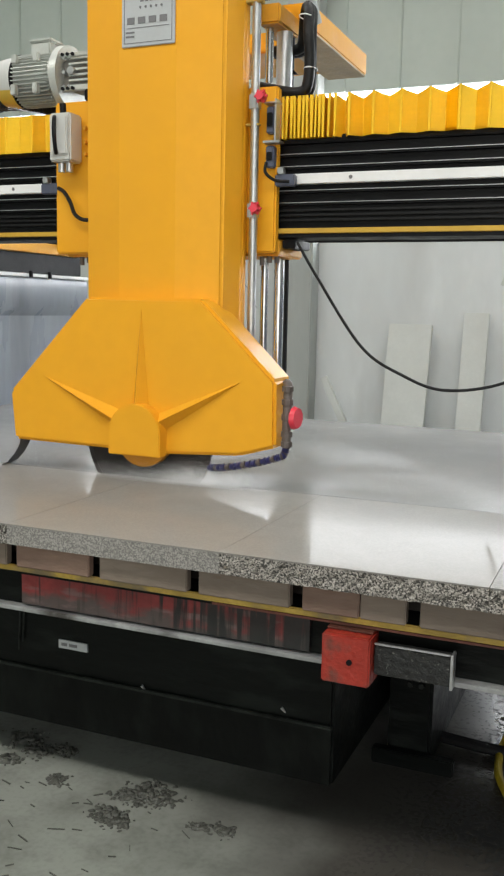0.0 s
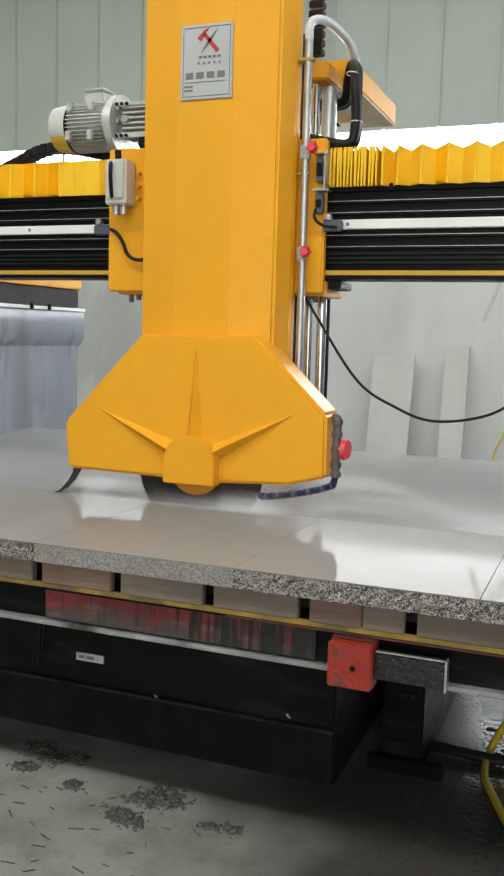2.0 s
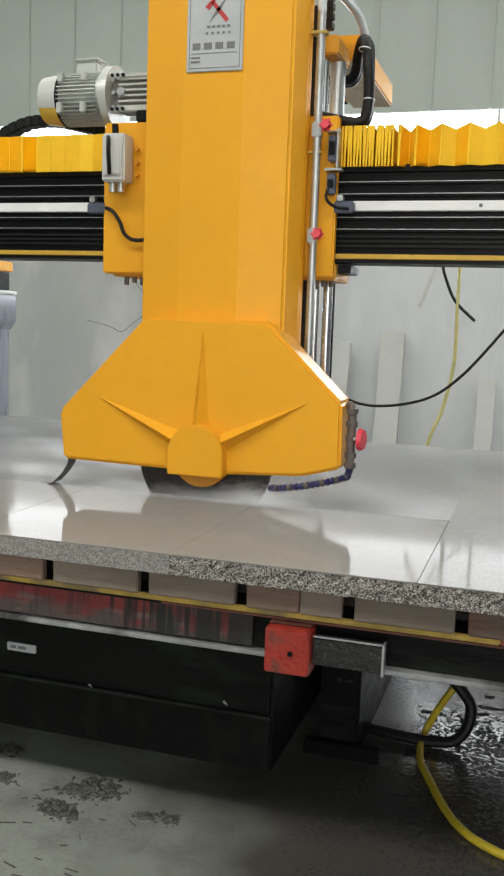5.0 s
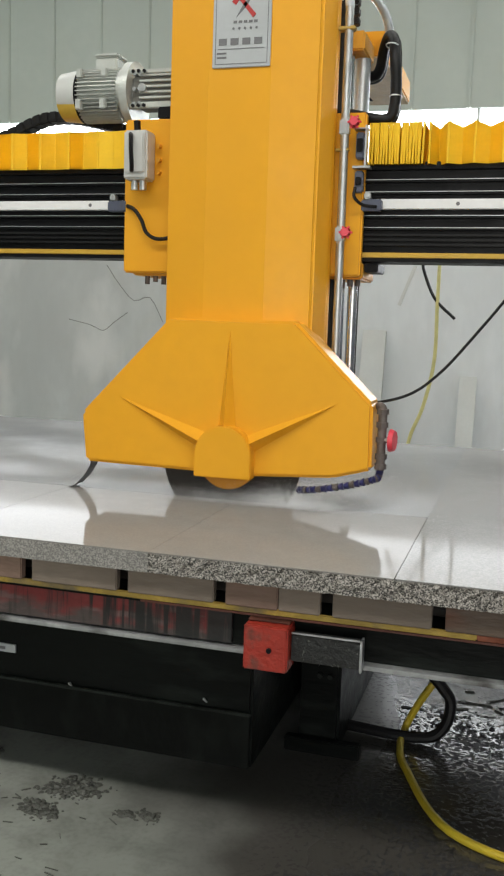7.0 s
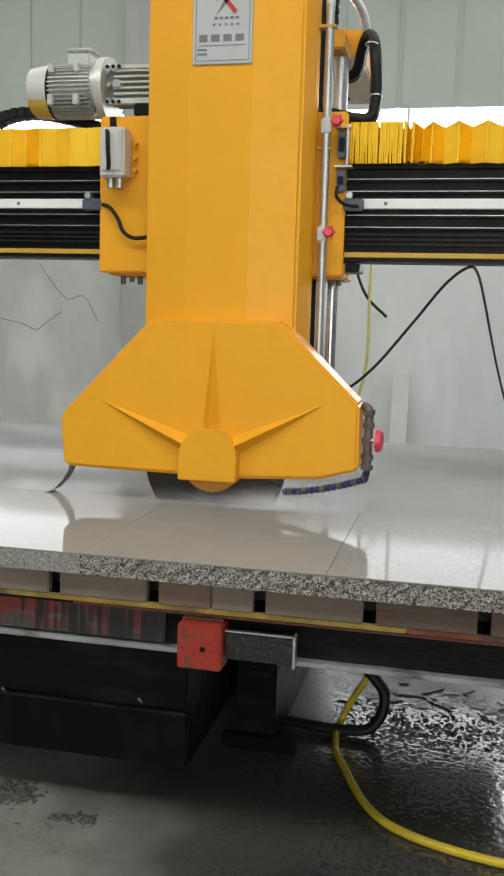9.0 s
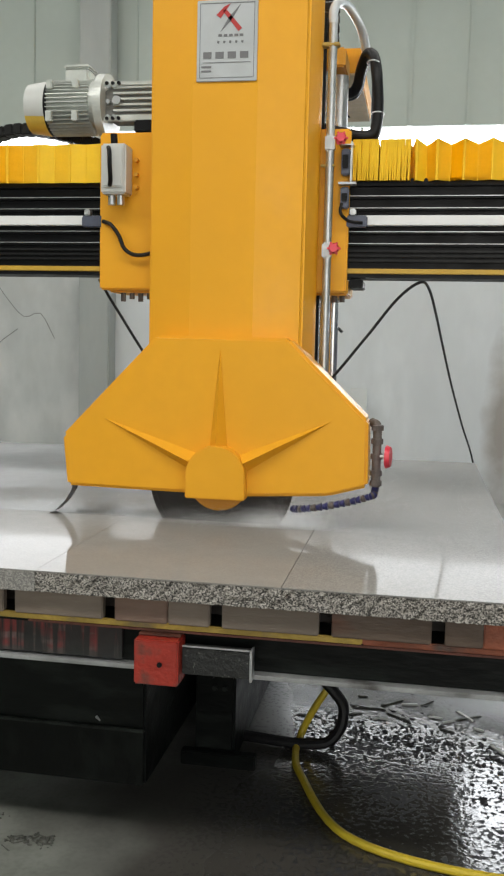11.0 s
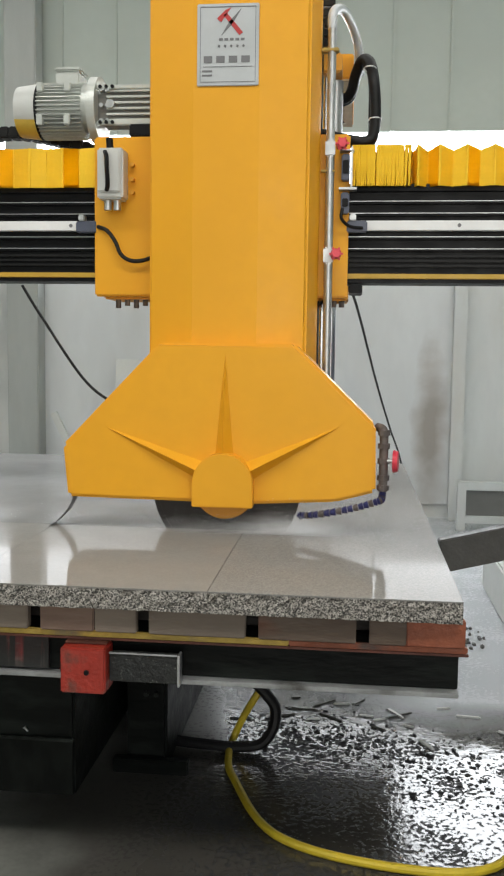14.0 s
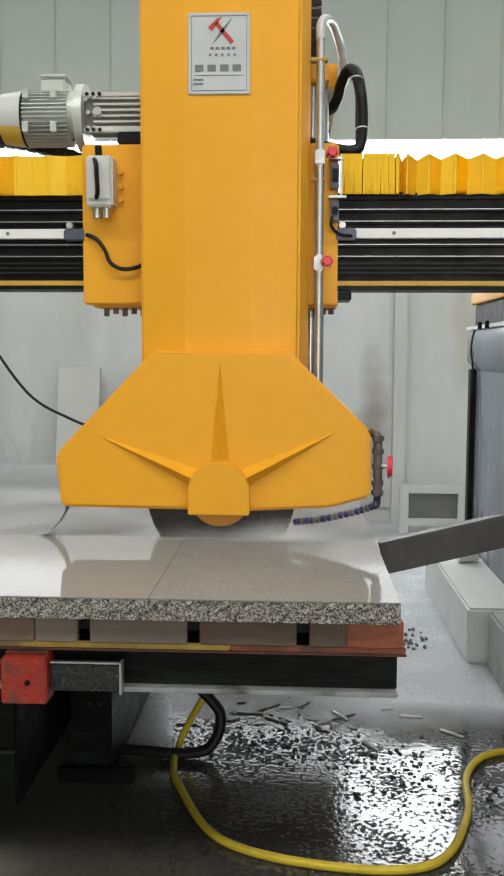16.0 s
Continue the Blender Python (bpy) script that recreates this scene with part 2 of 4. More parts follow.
def granite(name, ground, speckle, rough, bump, spec, churn=0.0):
    """Grey granite: a ground colour under black, grey and pale mineral grains of about 6 mm."""
    m = material(name, ground, 0.3, var=0.1, scale=2, bump=0)
    n, l = m.node_tree.nodes, m.node_tree.links
    b = n["Principled BSDF"]
    base = b.inputs["Base Color"].links[0].from_socket
    tc, sepc, mix_v = n.new("ShaderNodeTexCoord"), n.new("ShaderNodeSeparateColor"), n.new("ShaderNodeMath")
    v, nz, big = n.new("ShaderNodeTexVoronoi"), n.new("ShaderNodeTexNoise"), n.new("ShaderNodeTexNoise")
    v.inputs["Scale"].default_value = 310
    nz.inputs["Scale"].default_value, nz.inputs["Detail"].default_value = 230, 6
    big.inputs["Scale"].default_value, big.inputs["Detail"].default_value = 2.2, 3
    for q in (v, nz, big):
        l.new(tc.outputs["Object"], q.inputs["Vector"])
    l.new(v.outputs["Color"], sepc.inputs[0])
    mix_v.operation = "MULTIPLY_ADD"
    mix_v.inputs[1].default_value = 0.55
    l.new(sepc.outputs[0], mix_v.inputs[0])
    l.new(nz.outputs["Fac"], mix_v.inputs[2])
    r = n.new("ShaderNodeValToRGB")
    e = r.color_ramp.elements
    e[0].position, e[0].color = 0.55, (0.018, 0.018, 0.017, 1)
    e[1].position, e[1].color = 1.0, (0.43, 0.405, 0.37, 1)
    e.new(0.70).color = (0.10, 0.094, 0.085, 1)
    e.new(0.82).color = (0.27, 0.25, 0.225, 1)
    l.new(mix_v.outputs[0], r.inputs[0])
    mx = n.new("ShaderNodeMix")
    mx.data_type = "RGBA"
    mx.inputs[0].default_value = speckle
    l.new(base, mx.inputs[6])
    l.new(r.outputs[0], mx.inputs[7])
    l.new(mx.outputs[2], b.inputs["Base Color"])
    mr = n.new("ShaderNodeMapRange")
    for k, val in ((1, 0.4), (2, 0.62), (3, rough[0]), (4, rough[1])):
        mr.inputs[k].default_value = val
    l.new(big.outputs["Fac"], mr.inputs[0])
    if churn:
        # the film of water is smooth at the front and churned up along the saw cut
        sep, up, total = n.new("ShaderNodeSeparateXYZ"), n.new("ShaderNodeMapRange"), n.new("ShaderNodeMath")
        l.new(tc.outputs["Object"], sep.inputs[0])
        l.new(sep.outputs["Y"], up.inputs[0])
        for k, val in ((1, 0.36), (2, 0.72), (3, 0.0), (4, churn)):
            up.inputs[k].default_value = val
        l.new(mr.outputs[0], total.inputs[0])
        l.new(up.outputs[0], total.inputs[1])
        l.new(total.outputs[0], b.inputs["Roughness"])
    else:
        l.new(mr.outputs[0], b.inputs["Roughness"])
    b.inputs["Specular IOR Level"].default_value = spec
    bp = n.new("ShaderNodeBump")
    bp.inputs["Strength"].default_value, bp.inputs["Distance"].default_value = bump
    l.new((big if spec < 0.2 else nz).outputs["Fac"], bp.inputs["Height"])
    l.new(bp.outputs[0], b.inputs["Normal"])
    return m


GRANITE_TOP = granite("wet_polished_granite", (0.272, 0.262, 0.248), 0.06, (0.05, 0.10), (0.06, 0.004), 0.009, 0.13)
GRANITE_SPECKLED = granite("wet_speckled_granite", (0.26, 0.256, 0.248), 0.15, (0.05, 0.10), (0.06, 0.004), 0.009, 0.13)
GRANITE_REAR = granite("splashed_granite", (0.262, 0.262, 0.262), 0.05, (0.10, 0.24), (0.10, 0.004), 0.025)
GRANITE_ROUGH = granite("rough_granite", (0.22, 0.21, 0.195), 0.9, (0.5, 0.7), (0.7, 0.006), 0.4)
GRANITE_SAWN = granite("sawn_granite", (0.27, 0.265, 0.255), 0.45, (0.5, 0.7), (0.3, 0.003), 0.4)


def floor_material():
    m = material("wet_sludge_floor", (0.17, 0.175, 0.17), 0.4, var=0.2, scale=1.6, bump=0.0)
    t = m.node_tree
    n, l = t.nodes, t.links
    b = n["Principled BSDF"]
    base = b.inputs["Base Color"].links[0].from_socket
    tc = n.new("ShaderNodeTexCoord")
    sep = n.new("ShaderNodeSeparateXYZ")
    l.new(tc.outputs["Object"], sep.inputs[0])
    nz, fine, lump, mid = (n.new("ShaderNodeTexNoise") for _ in range(4))
    for q, sc, dt in ((nz, 1.3, 4), (fine, 58, 8), (lump, 6, 3), (mid, 3.5, 2)):
        q.inputs["Scale"].default_value, q.inputs["Detail"].default_value = sc, dt
        l.new(tc.outputs["Object"], q.inputs["Vector"])

    def rng(src, lo, hi, a, c):
        q = n.new("ShaderNodeMapRange")
        for k, v in ((1, lo), (2, hi), (3, a), (4, c)):
            q.inputs[k].default_value = v
        l.new(src, q.inputs[0])
        return q.outputs[0]

    def op(kind, a, c):
        q = n.new("ShaderNodeMath")
        q.operation = kind
        for k, v in ((0, a), (1, c)):
            if isinstance(v, float):
                q.inputs[k].default_value = v
            else:
                l.new(v, q.inputs[k])
        return q.outputs[0]

    # the water stands on the right half of the floor; to the left lies drying mud
    wet = rng(op("ADD", sep.outputs["X"], op("MULTIPLY", nz.outputs["Fac"], 0.5)), -0.75, -0.35, 0.0, 1.0)
    grit = rng(op("ADD", fine.outputs["Fac"], op("MULTIPLY", mid.outputs["Fac"], 0.7)), 0.885, 0.92, 0.0, 1.0)
    pale = n.new("ShaderNodeMix")
    pale.data_type = "RGBA"
    l.new(rng(op("ADD", sep.outputs["X"], op("MULTIPLY", nz.outputs["Fac"], 1.8)), -0.7, -0.05, 0.0, 1.0), pale.inputs[0])
    pale.inputs[6].default_value = (0.27, 0.285, 0.255, 1)
    pale.inputs[7].default_value = (0.062, 0.058, 0.051, 1)
    mx = n.new("ShaderNodeMix")
    mx.data_type = "RGBA"
    l.new(rng(lump.outputs["Fac"], 0.45, 0.8, 0.0, 0.4), mx.inputs[0])
    grain = n.new("ShaderNodeMix")
    grain.data_type, grain.blend_type = "RGBA", "MULTIPLY"
    l.new(rng(op("ADD", op("MULTIPLY", fine.outputs["Fac"], 0.6), op("MULTIPLY", lump.outputs["Fac"], 0.4)), 0.46, 0.70, 0.0, 0.45), grain.inputs[0])
    l.new(pale.outputs[2], grain.inputs[6])
    grain.inputs[7].default_value = (0.42, 0.41, 0.39, 1)
    l.new(grain.outputs[2], mx.inputs[6])
    mx.inputs[7].default_value = (0.05, 0.048, 0.042, 1)
    l.new(mx.outputs[2], b.inputs["Base Color"])
    # paler concrete behind the puddle, with the wall's wet reflection painted into its colour
    wall_sheen = n.new("ShaderNodeMix")
    wall_sheen.data_type = "RGBA"
    back = op("MULTIPLY", rng(op("ADD", sep.outputs["Y"], op("MULTIPLY", nz.outputs["Fac"], 0.5)), 1.5, 1.8, 0.0, 1.0), rng(sep.outputs["X"], -0.3, 0.1, 0.15, 1.0))
    l.new(back, wall_sheen.inputs[0])
    l.new(mx.outputs[2], wall_sheen.inputs[6])
    wall_sheen.inputs[7].default_value = (0.55, 0.57, 0.60, 1)
    dark = n.new("ShaderNodeMix")
    dark.data_type = "RGBA"
    l.new(op("MULTIPLY", op("MULTIPLY", grit, wet), op("SUBTRACT", 1.0, op("MULTIPLY", back, 0.85))), dark.inputs[0])
    l.new(wall_sheen.outputs[2], dark.inputs[6])
    dark.inputs[7].default_value = (0.012, 0.012, 0.014, 1)
    l.new(dark.outputs[2], b.inputs["Base Color"])
    ro = n.new("ShaderNodeMix")
    l.new(wet, ro.inputs[0])
    ro.inputs[2].default_value = 0.55
    l.new(rng(grit, 0.0, 1.0, 0.05, 0.6), ro.inputs[3])
    l.new(ro.outputs[0], b.inputs["Roughness"])
    b.inputs["IOR"].default_value = 1.65
    bp = n.new("ShaderNodeBump")
    bp.inputs["Strength"].default_value, bp.inputs["Distance"].default_value = 1.0, 0.010
    l.new(op("ADD", op("MULTIPLY", lump.outputs["Fac"], 0.13), op("ADD", op("MULTIPLY", op("MULTIPLY", fine.outputs["Fac"], wet), op("ADD", 0.018, op("MULTIPLY", rng(sep.outputs["X"], -0.05, 0.15, 1.0, 0.0), rng(sep.outputs["Y"], 0.9, 1.3, 0.085, 0.065)))), op("MULTIPLY", op("MULTIPLY", grit, wet), 0.07))), bp.inputs["Height"])
    l.new(bp.outputs[0], b.inputs["Normal"])
    return m


SPRAY = material("white_spray", (0.85, 0.86, 0.87), 0.4, var=0.02, bump=0)
FLOOR = floor_material()
CRUMB = material("wet_black_sludge", (0.012, 0.012, 0.014), 0.45, var=0.3, scale=40, bump=0.4, bump_scale=120)
MUD = material("dark_sludge", (0.075, 0.077, 0.066), 0.55, var=0.3, scale=20, bump=0.5, bump_scale=60)


# ---- building helpers ----
def box(bm, x0, x1, y0, y1, z0, z1, bevel=0.0):
    r = bmesh.ops.create_cube(bm, size=1, matrix=Matrix.Translation(((x0 + x1) / 2, (y0 + y1) / 2, (z0 + z1) / 2)) @ Matrix.Diagonal((x1 - x0, y1 - y0, z1 - z0, 1)))
    if bevel:
        bmesh.ops.bevel(bm, geom=list({e for v in r["verts"] for e in v.link_edges}), offset=bevel, segments=2, affect="EDGES")
    return bm


def prism(bm, outline, y0, y1, bevel=0.0):
    """A plate whose outline (x, z) runs anticlockwise as seen from the front, from y0 to y1."""
    a = [bm.verts.new((x, y0, z)) for x, z in outline]
    c = [bm.verts.new((x, y1, z)) for x, z in outline]
    k = len(a)
    faces = [bm.faces.new(a), bm.faces.new(c[::-1])]
    for i in range(k):
        faces.append(bm.faces.new((a[i], c[i], c[(i + 1) % k], a[(i + 1) % k])))
    bmesh.ops.recalc_face_normals(bm, faces=faces)
    if bevel:
        bmesh.ops.bevel(bm, geom=list({e for f in faces for e in f.edges}), offset=bevel, segments=2, affect="EDGES")
    return bm


def rod(bm, p, q, r, r2=None, seg=20):
    p, q = Vector(p), Vector(q)
    m = Matrix.Translation((p + q) / 2) @ (q - p).to_track_quat("Z", "Y").to_matrix().to_4x4()
    bmesh.ops.create_cone(bm, cap_ends=True, segments=seg, radius1=r, radius2=r if r2 is None else r2, depth=(q - p).length, matrix=m)
    return bm


def smooth_path(points, steps=8):
    pts = [Vector(p) for p in points]
    pts = [2 * pts[0] - pts[1]] + pts + [2 * pts[-1] - pts[-2]]
    out = []
    for i in range(1, len(pts) - 2):
        a, b, c, d = pts[i - 1:i + 3]
        for k in range(steps):
            t = k / steps
            out.append(0.5 * (2 * b + (c - a) * t + (2 * a - 5 * b + 4 * c - d) * t * t + (3 * b - a - 3 * c + d) * t ** 3))
    return out + [pts[-2]]


def tube(bm, points, r, seg=10, steps=8):
    """A round hose along a smooth line through the points; r may be a function of the ring's number."""
    line = smooth_path(points, steps)
    rings, side = [], None
    for i, p in enumerate(line):
        d = (line[min(i + 1, len(line) - 1)] - line[max(i - 1, 0)]).normalized()
        side = (d.orthogonal() if side is None else side - d * side.dot(d)).normalized()
        up = d.cross(side)
        rr = r(i) if callable(r) else r
        rings.append([bm.verts.new(p + rr * (math.cos(2 * math.pi * k / seg) * side + math.sin(2 * math.pi * k / seg) * up)) for k in range(seg)])
    for a, b in zip(rings, rings[1:]):
        for k in range(seg):
            bm.faces.new((a[k], a[(k + 1) % seg], b[(k + 1) % seg], b[k]))
    bm.faces.new(rings[0][::-1])
    bm.faces.new(rings[-1])
    return bm


def mesh_of(name, bm, mat, smooth=True):
    me = bpy.data.meshes.new(name)
    bmesh.ops.recalc_face_normals(bm, faces=bm.faces[:])
    bm.to_mesh(me)
    bm.free()
    me.materials.append(mat)
    if smooth:
        me.shade_smooth()
        me.set_sharp_from_angle(angle=radians(35))
    return me


def part(name, bm, mat, parent, label="", smooth=True):
    ob = new(name, mesh_of(name, bm, mat, smooth))
    ob.parent = parent
    return tagged(ob, label)


def thing(name, label, category, group="", kind="", at=(0, 0, 0)):
    ob = new(name)
    ob.location = at
    ob.empty_display_size = 0.05
    return tagged(ob, label, category, group, kind)


def solid(name, bm, mat, label, category, group="", kind="", smooth=True):
    return tagged(new(name, mesh_of(name, bm, mat, smooth)), label, category, group, kind)


B = bmesh.new

# ---- the hall ----
solid("floor", box(B(), -9.0, 7.0, -7.0, 6.0, -0.1, 0.0), FLOOR, "wet grey concrete floor with sludge and puddles", "floor", kind="structure")
wall_n = thing("wall_north", "pale panelled wall with a high window band", "wall", kind="structure")
part("lower_wall", box(B(), -9.0, 7.0, WALL_Y + 0.03, WALL_Y + 0.2, 0.0, 2.04), PANEL, wall_n)
xs = [-9.0, -6.57, -3.1, 0.57, 4.14, 7.0]
for a, b in zip(xs, xs[1:]):
    part("wall_panel", box(B(), a + 0.006, b - 0.006, WALL_Y, WALL_Y + 0.026, 0.12, 2.04, 0.004), DULL_PANEL if a == -6.57 else BROWN_STAINED if a == -3.1 else PANEL, wall_n)
bm = B()
x = -9.0
while x < 7.0:
    prism(bm, [(x, 3.27), (x + 0.44, 3.27), (x + 0.44, 6.0), (x, 6.0)], WALL_Y + 0.03, WALL_Y + 0.09)
    prism(bm, [(x + 0.44, 3.27), (x + 0.475, 3.27), (x + 0.475, 6.0), (x + 0.44, 6.0)], WALL_Y + 0.012, WALL_Y + 0.09, 0.008)
    x += 0.475
part("cladding", bm, CLADDING, wall_n, "grey-green ribbed metal cladding")
part("window_sill", box(B(), -9.0, 7.0, WALL_Y - 0.03, WALL_Y + 0.2, 2.04, 2.06, 0.005), PANEL, wall_n)
def sky_glow():
    m = bpy.data.materials.new("white_sky_glow")
    m.use_nodes = True
    b = m.node_tree.nodes["Principled BSDF"]
    b.inputs["Base Color"].default_value = (0, 0, 0, 1)
    b.inputs["Emission Color"].default_value = (0.93, 0.965, 1.0, 1)
    b.inputs["Emission Strength"].default_value = 8.0
    return m


solid("backdrop", box(B(), -9.5, 7.5, 6.6, 6.62, 0.5, 5.0), sky_glow(), "bright overcast sky outside the window band", "sky", kind="structure")
x = -8.0
while x < 7.0:
    part("mullion", box(B(), x - 0.012, x + 0.012, WALL_Y + 0.06, WALL_Y + 0.1, 2.06, 3.27), PANEL, wall_n)
    x += 2.38
solid("wall_pilaster", box(B(), -3.28, -3.0, 5.60, 5.79, 0.0, 5.99, 0.01), PILASTER, "grey square pilaster against the wall", "pilaster", kind="structure")
# hairline cracks in the plaster of the stained panel
for line in ([(-4.55, 1.44), (-4.32, 1.392), (-4.19, 1.344), (-4.08, 1.424), (-3.94, 1.52)], [(-4.16, 1.952), (-4.04, 1.79), (-3.88, 1.63), (-3.72, 1.663), (-3.585, 1.438)]):
    part("crack", tube(B(), [(x, WALL_Y + 0.0005, z) for x, z in line], 0.0035, seg=6, steps=3), CRACK, wall_n, "hairline crack")
solid("wall_west", box(B(), -9.2, -9.0, -7.0, 6.0, 0.0, 6.0), CLADDING, "plain grey metal wall", "wall", kind="structure")
solid("wall_east", box(B(), 7.0, 7.2, -7.0, 6.0, 0.0, 6.0), CLADDING, "plain grey metal wall", "wall", kind="structure")
bm = box(B(), -9.0, -1.0, -7.2, -7.0, 0.0, 6.0)
box(bm, 4.0, 7.0, -7.2, -7.0, 0.0, 6.0)
box(bm, -1.0, 4.0, -7.2, -7.0, 4.1, 6.0)
solid("wall_south", bm, CLADDING, "plain grey metal wall with a large open door", "wall", kind="structure")
bm = box(B(), -9.0, 7.0, -7.0, -3.4, 6.0, 6.1)
box(bm, -9.0, 7.0, -1.8, 2.0, 6.0, 6.1)
box(bm, -9.0, 7.0, 3.2, 6.0, 6.0, 6.1)
box(bm, -9.0, -7.0, -3.4, -1.8, 6.0, 6.1)
box(bm, 4.0, 7.0, -3.4, -1.8, 6.0, 6.1)
box(bm, -9.0, -7.0, 2.0, 3.2, 6.0, 6.1)
box(bm, 4.0, 7.0, 2.0, 3.2, 6.0, 6.1)
solid("ceiling", bm, CLADDING, "metal roof with two long rooflights", "ceiling", kind="structure")


# ---- runways at both ends of the bridge ----
def runway(inner, sign, label):
    """A low wall along y whose inner face stands at x = inner; sign points away from the table."""
    th = thing("bridge_runway", label, "runway", "runways of the bridge")

    def slab_box(d0, d1, y0, y1, z0, z1, bevel=0.006):
        a, b = inner + sign * d0, inner + sign * d1
        return box(B(), min(a, b), max(a, b), y0, y1, z0, z1, bevel)
    part("wall", slab_box(0.03, 0.5, -1.2, 3.55, 0.0, 1.40), RUNWAY_GREY, th, "streaked blue-grey painted steel wall")
    bm = B()
    prof = [(0.03, 1.36), (-0.01, 1.42), (-0.01, 1.57), (0.0, 1.60), (0.5, 1.60), (0.5, 1.36)]
    for y in (-1.2, 3.57):
        for d, z in prof:
            bm.verts.new((inner + sign * d, y, z))
    bm.verts.ensure_lookup_table()
    k = len(prof)
    bm.faces.new([bm.verts[i] for i in range(k)])
    bm.faces.new([bm.verts[k + i] for i in range(k)])
    for i in range(k):
        bm.faces.new([bm.verts[j] for j in (i, (i + 1) % k, k + (i + 1) % k, k + i)])
    part("cap_beam", bm, RUNWAY_GREY, th, "grey steel cap beam with a bevelled lower edge")
    # black box added to paint the dark recess at the wall's rear end
    if sign > 0:
        part("end_post", slab_box(-0.004, 0.06, 3.47, 3.56, 0.02, 1.37), BLACK_WET, th, "dark strip standing in for the shaded end recess")
    part("drip_rail", slab_box(-0.02, 0.06, -1.2, 3.57, 1.603, 1.625, 0.003), WHITE_RAIL, th)
    part("rail_cover", slab_box(0.03, 0.4, 1.7, 3.55, 1.63, 1.755, 0.004), BLACK, th, "black folded rail cover")
    part("cover_lid", slab_box(0.0, 0.42, 1.7, 3.55, 1.758, 1.825, 0.006), YELLOW, th)
    for y in (2.9, 3.1, 2.4, 1.9):
        part("bolt", rod(B(), (inner - sign * 0.03, y, 1.60), (inner - sign * 0.03, y, 1.64), 0.012), BLACK, th)
    return th


runway(-3.95, -1, "blue-grey steel runway with black rail cover and yellow lid")
runway(0.80, 1, "blue-grey steel runway with black rail cover beside the table")

# ---- the bridge beam ----
# beam, bellows and head are drawn in one smaller drawing scale and set up at true size
SCALE, ORIGIN = 1.0735, (0.0228, 0.1595, -0.109)


def true_size(ob):
    ob.location, ob.scale = ORIGIN, (SCALE, SCALE, SCALE)
    return ob


beam = true_size(thing("bridge_beam", "black steel bridge beam with yellow lower edge and guide rails", "machine beam"))
part("box_girder", box(B(), -4.5, 1.4, 0.80, 0.92, 1.6715, 1.944, 0.002), BLACK, beam, "black steel box girder")
part("lower_flange", box(B(), -4.5, 1.4, 0.77, 0.783, 1.672, 1.688, 0.002), YELLOW_EDGE_CLEAN, beam, "yellow lower edge")
part("lower_plate", box(B(), -4.5, 1.4, 0.776, 0.91, 1.660, 1.671, 0.002), BLACK, beam)
part("upper_flange", box(B(), -4.5, 1.4, 0.785, 1.00, 1.945, 1.968, 0.003), BLACK, beam)
part("guide_rail", box(B(), -4.5, 1.4, 0.772, 0.80, 1.822, 1.853, 0.002), WHITE_RAIL, beam, "white guide rail strip")
for z in (1.912, 1.875, 1.802, 1.765):
    part("ledge", box(B(), -4.5, 1.4, 0.782, 0.80, z - 0.006, z, 0.001), BLACK, beam)
    part("edge_strip", box(B(), -4.5, 1.4, 0.779, 0.790, z + 0.0005, z + 0.0026), GALV, beam, "bright worn steel edge")
for z in (1.74, 1.725, 1.71):
    part("rib", box(B(), -4.5, 1.4, 0.786, 0.80, z, z + 0.008, 0.002), RUBBER, beam)
x = -4.3
while x < 1.35:
    part("rail_bolt", rod(B(), (x, 0.7705, 1.838), (x, 0.775, 1.838), 0.006, seg=10), INK, beam)
    x += 0.62


# ---- the cutting table ----
table = thing("cutting_table", "black steel cutting table with worn yellow edge, wet and dirty", "table")
X0 = -4.0
part("bed_plate", box(B(), X0, 0.015, 0.062, 2.028, 0.709, 0.7215, 0.003), BLACK_WET, table, "dark steel bed plate")
part("front_edge", box(B(), X0, -0.42, 0.048, 0.06, 0.7065, 0.7235, 0.003), YELLOW_EDGE, table, "worn yellow front edge")
part("front_edge", box(B(), -0.42, 0.02, 0.048, 0.06, 0.7065, 0.7235, 0.003), RUST, table, "rusty red front edge")
# dark strips drawn for the shadow line below the edge; the right one rusty
part("edge_underside", box(B(), X0, -1.3, 0.051, 0.06, 0.700, 0.7060, 0.001), BLACK_WET, table)
part("edge_underside", box(B(), -1.299, 0.022, 0.047, 0.06, 0.700, 0.7060, 0.001), RUST_DARK, table, "dark rusty strip drawn as the shadow line under the edge")
part("side_beam", box(B(), X0, 0.004, 0.095, 0.135, 0.600, 0.708, 0.002), BLACK_WET, table, "black channel beam")
part("streaked_panel", box(B(), -1.90, -1.05, 0.080, 0.094, 0.606, 0.704, 0.001), FADED_RED, table, "faded red streaked steel")
part("lower_flange", box(B(), X0, 0.004, 0.066, 0.135, 0.587, 0.599, 0.002), DULL_STEEL, table, "dull worn lower flange")
for y in (0.66, 1.2, 1.7):
    part("cross_bar", box(B(), X0, -0.1, y, y + 0.06, 0.586, 0.7085, 0.002), BLACK, table)
part("rear_edge", box(B(), -0.5, -0.02, 2.03, 2.045, 0.700, 0.724, 0.002), RED, table, "red painted rear edge")
part("end_beam", box(B(), -0.05, 0.0, 0.14, 0.60, 0.590, 0.706, 0.003), BLACK, table)
part("body", box(B(), X0, -1.04, 0.27, 2.4, 0.16, 0.585, 0.008), BLACK_WET, table, "black wet steel table body")
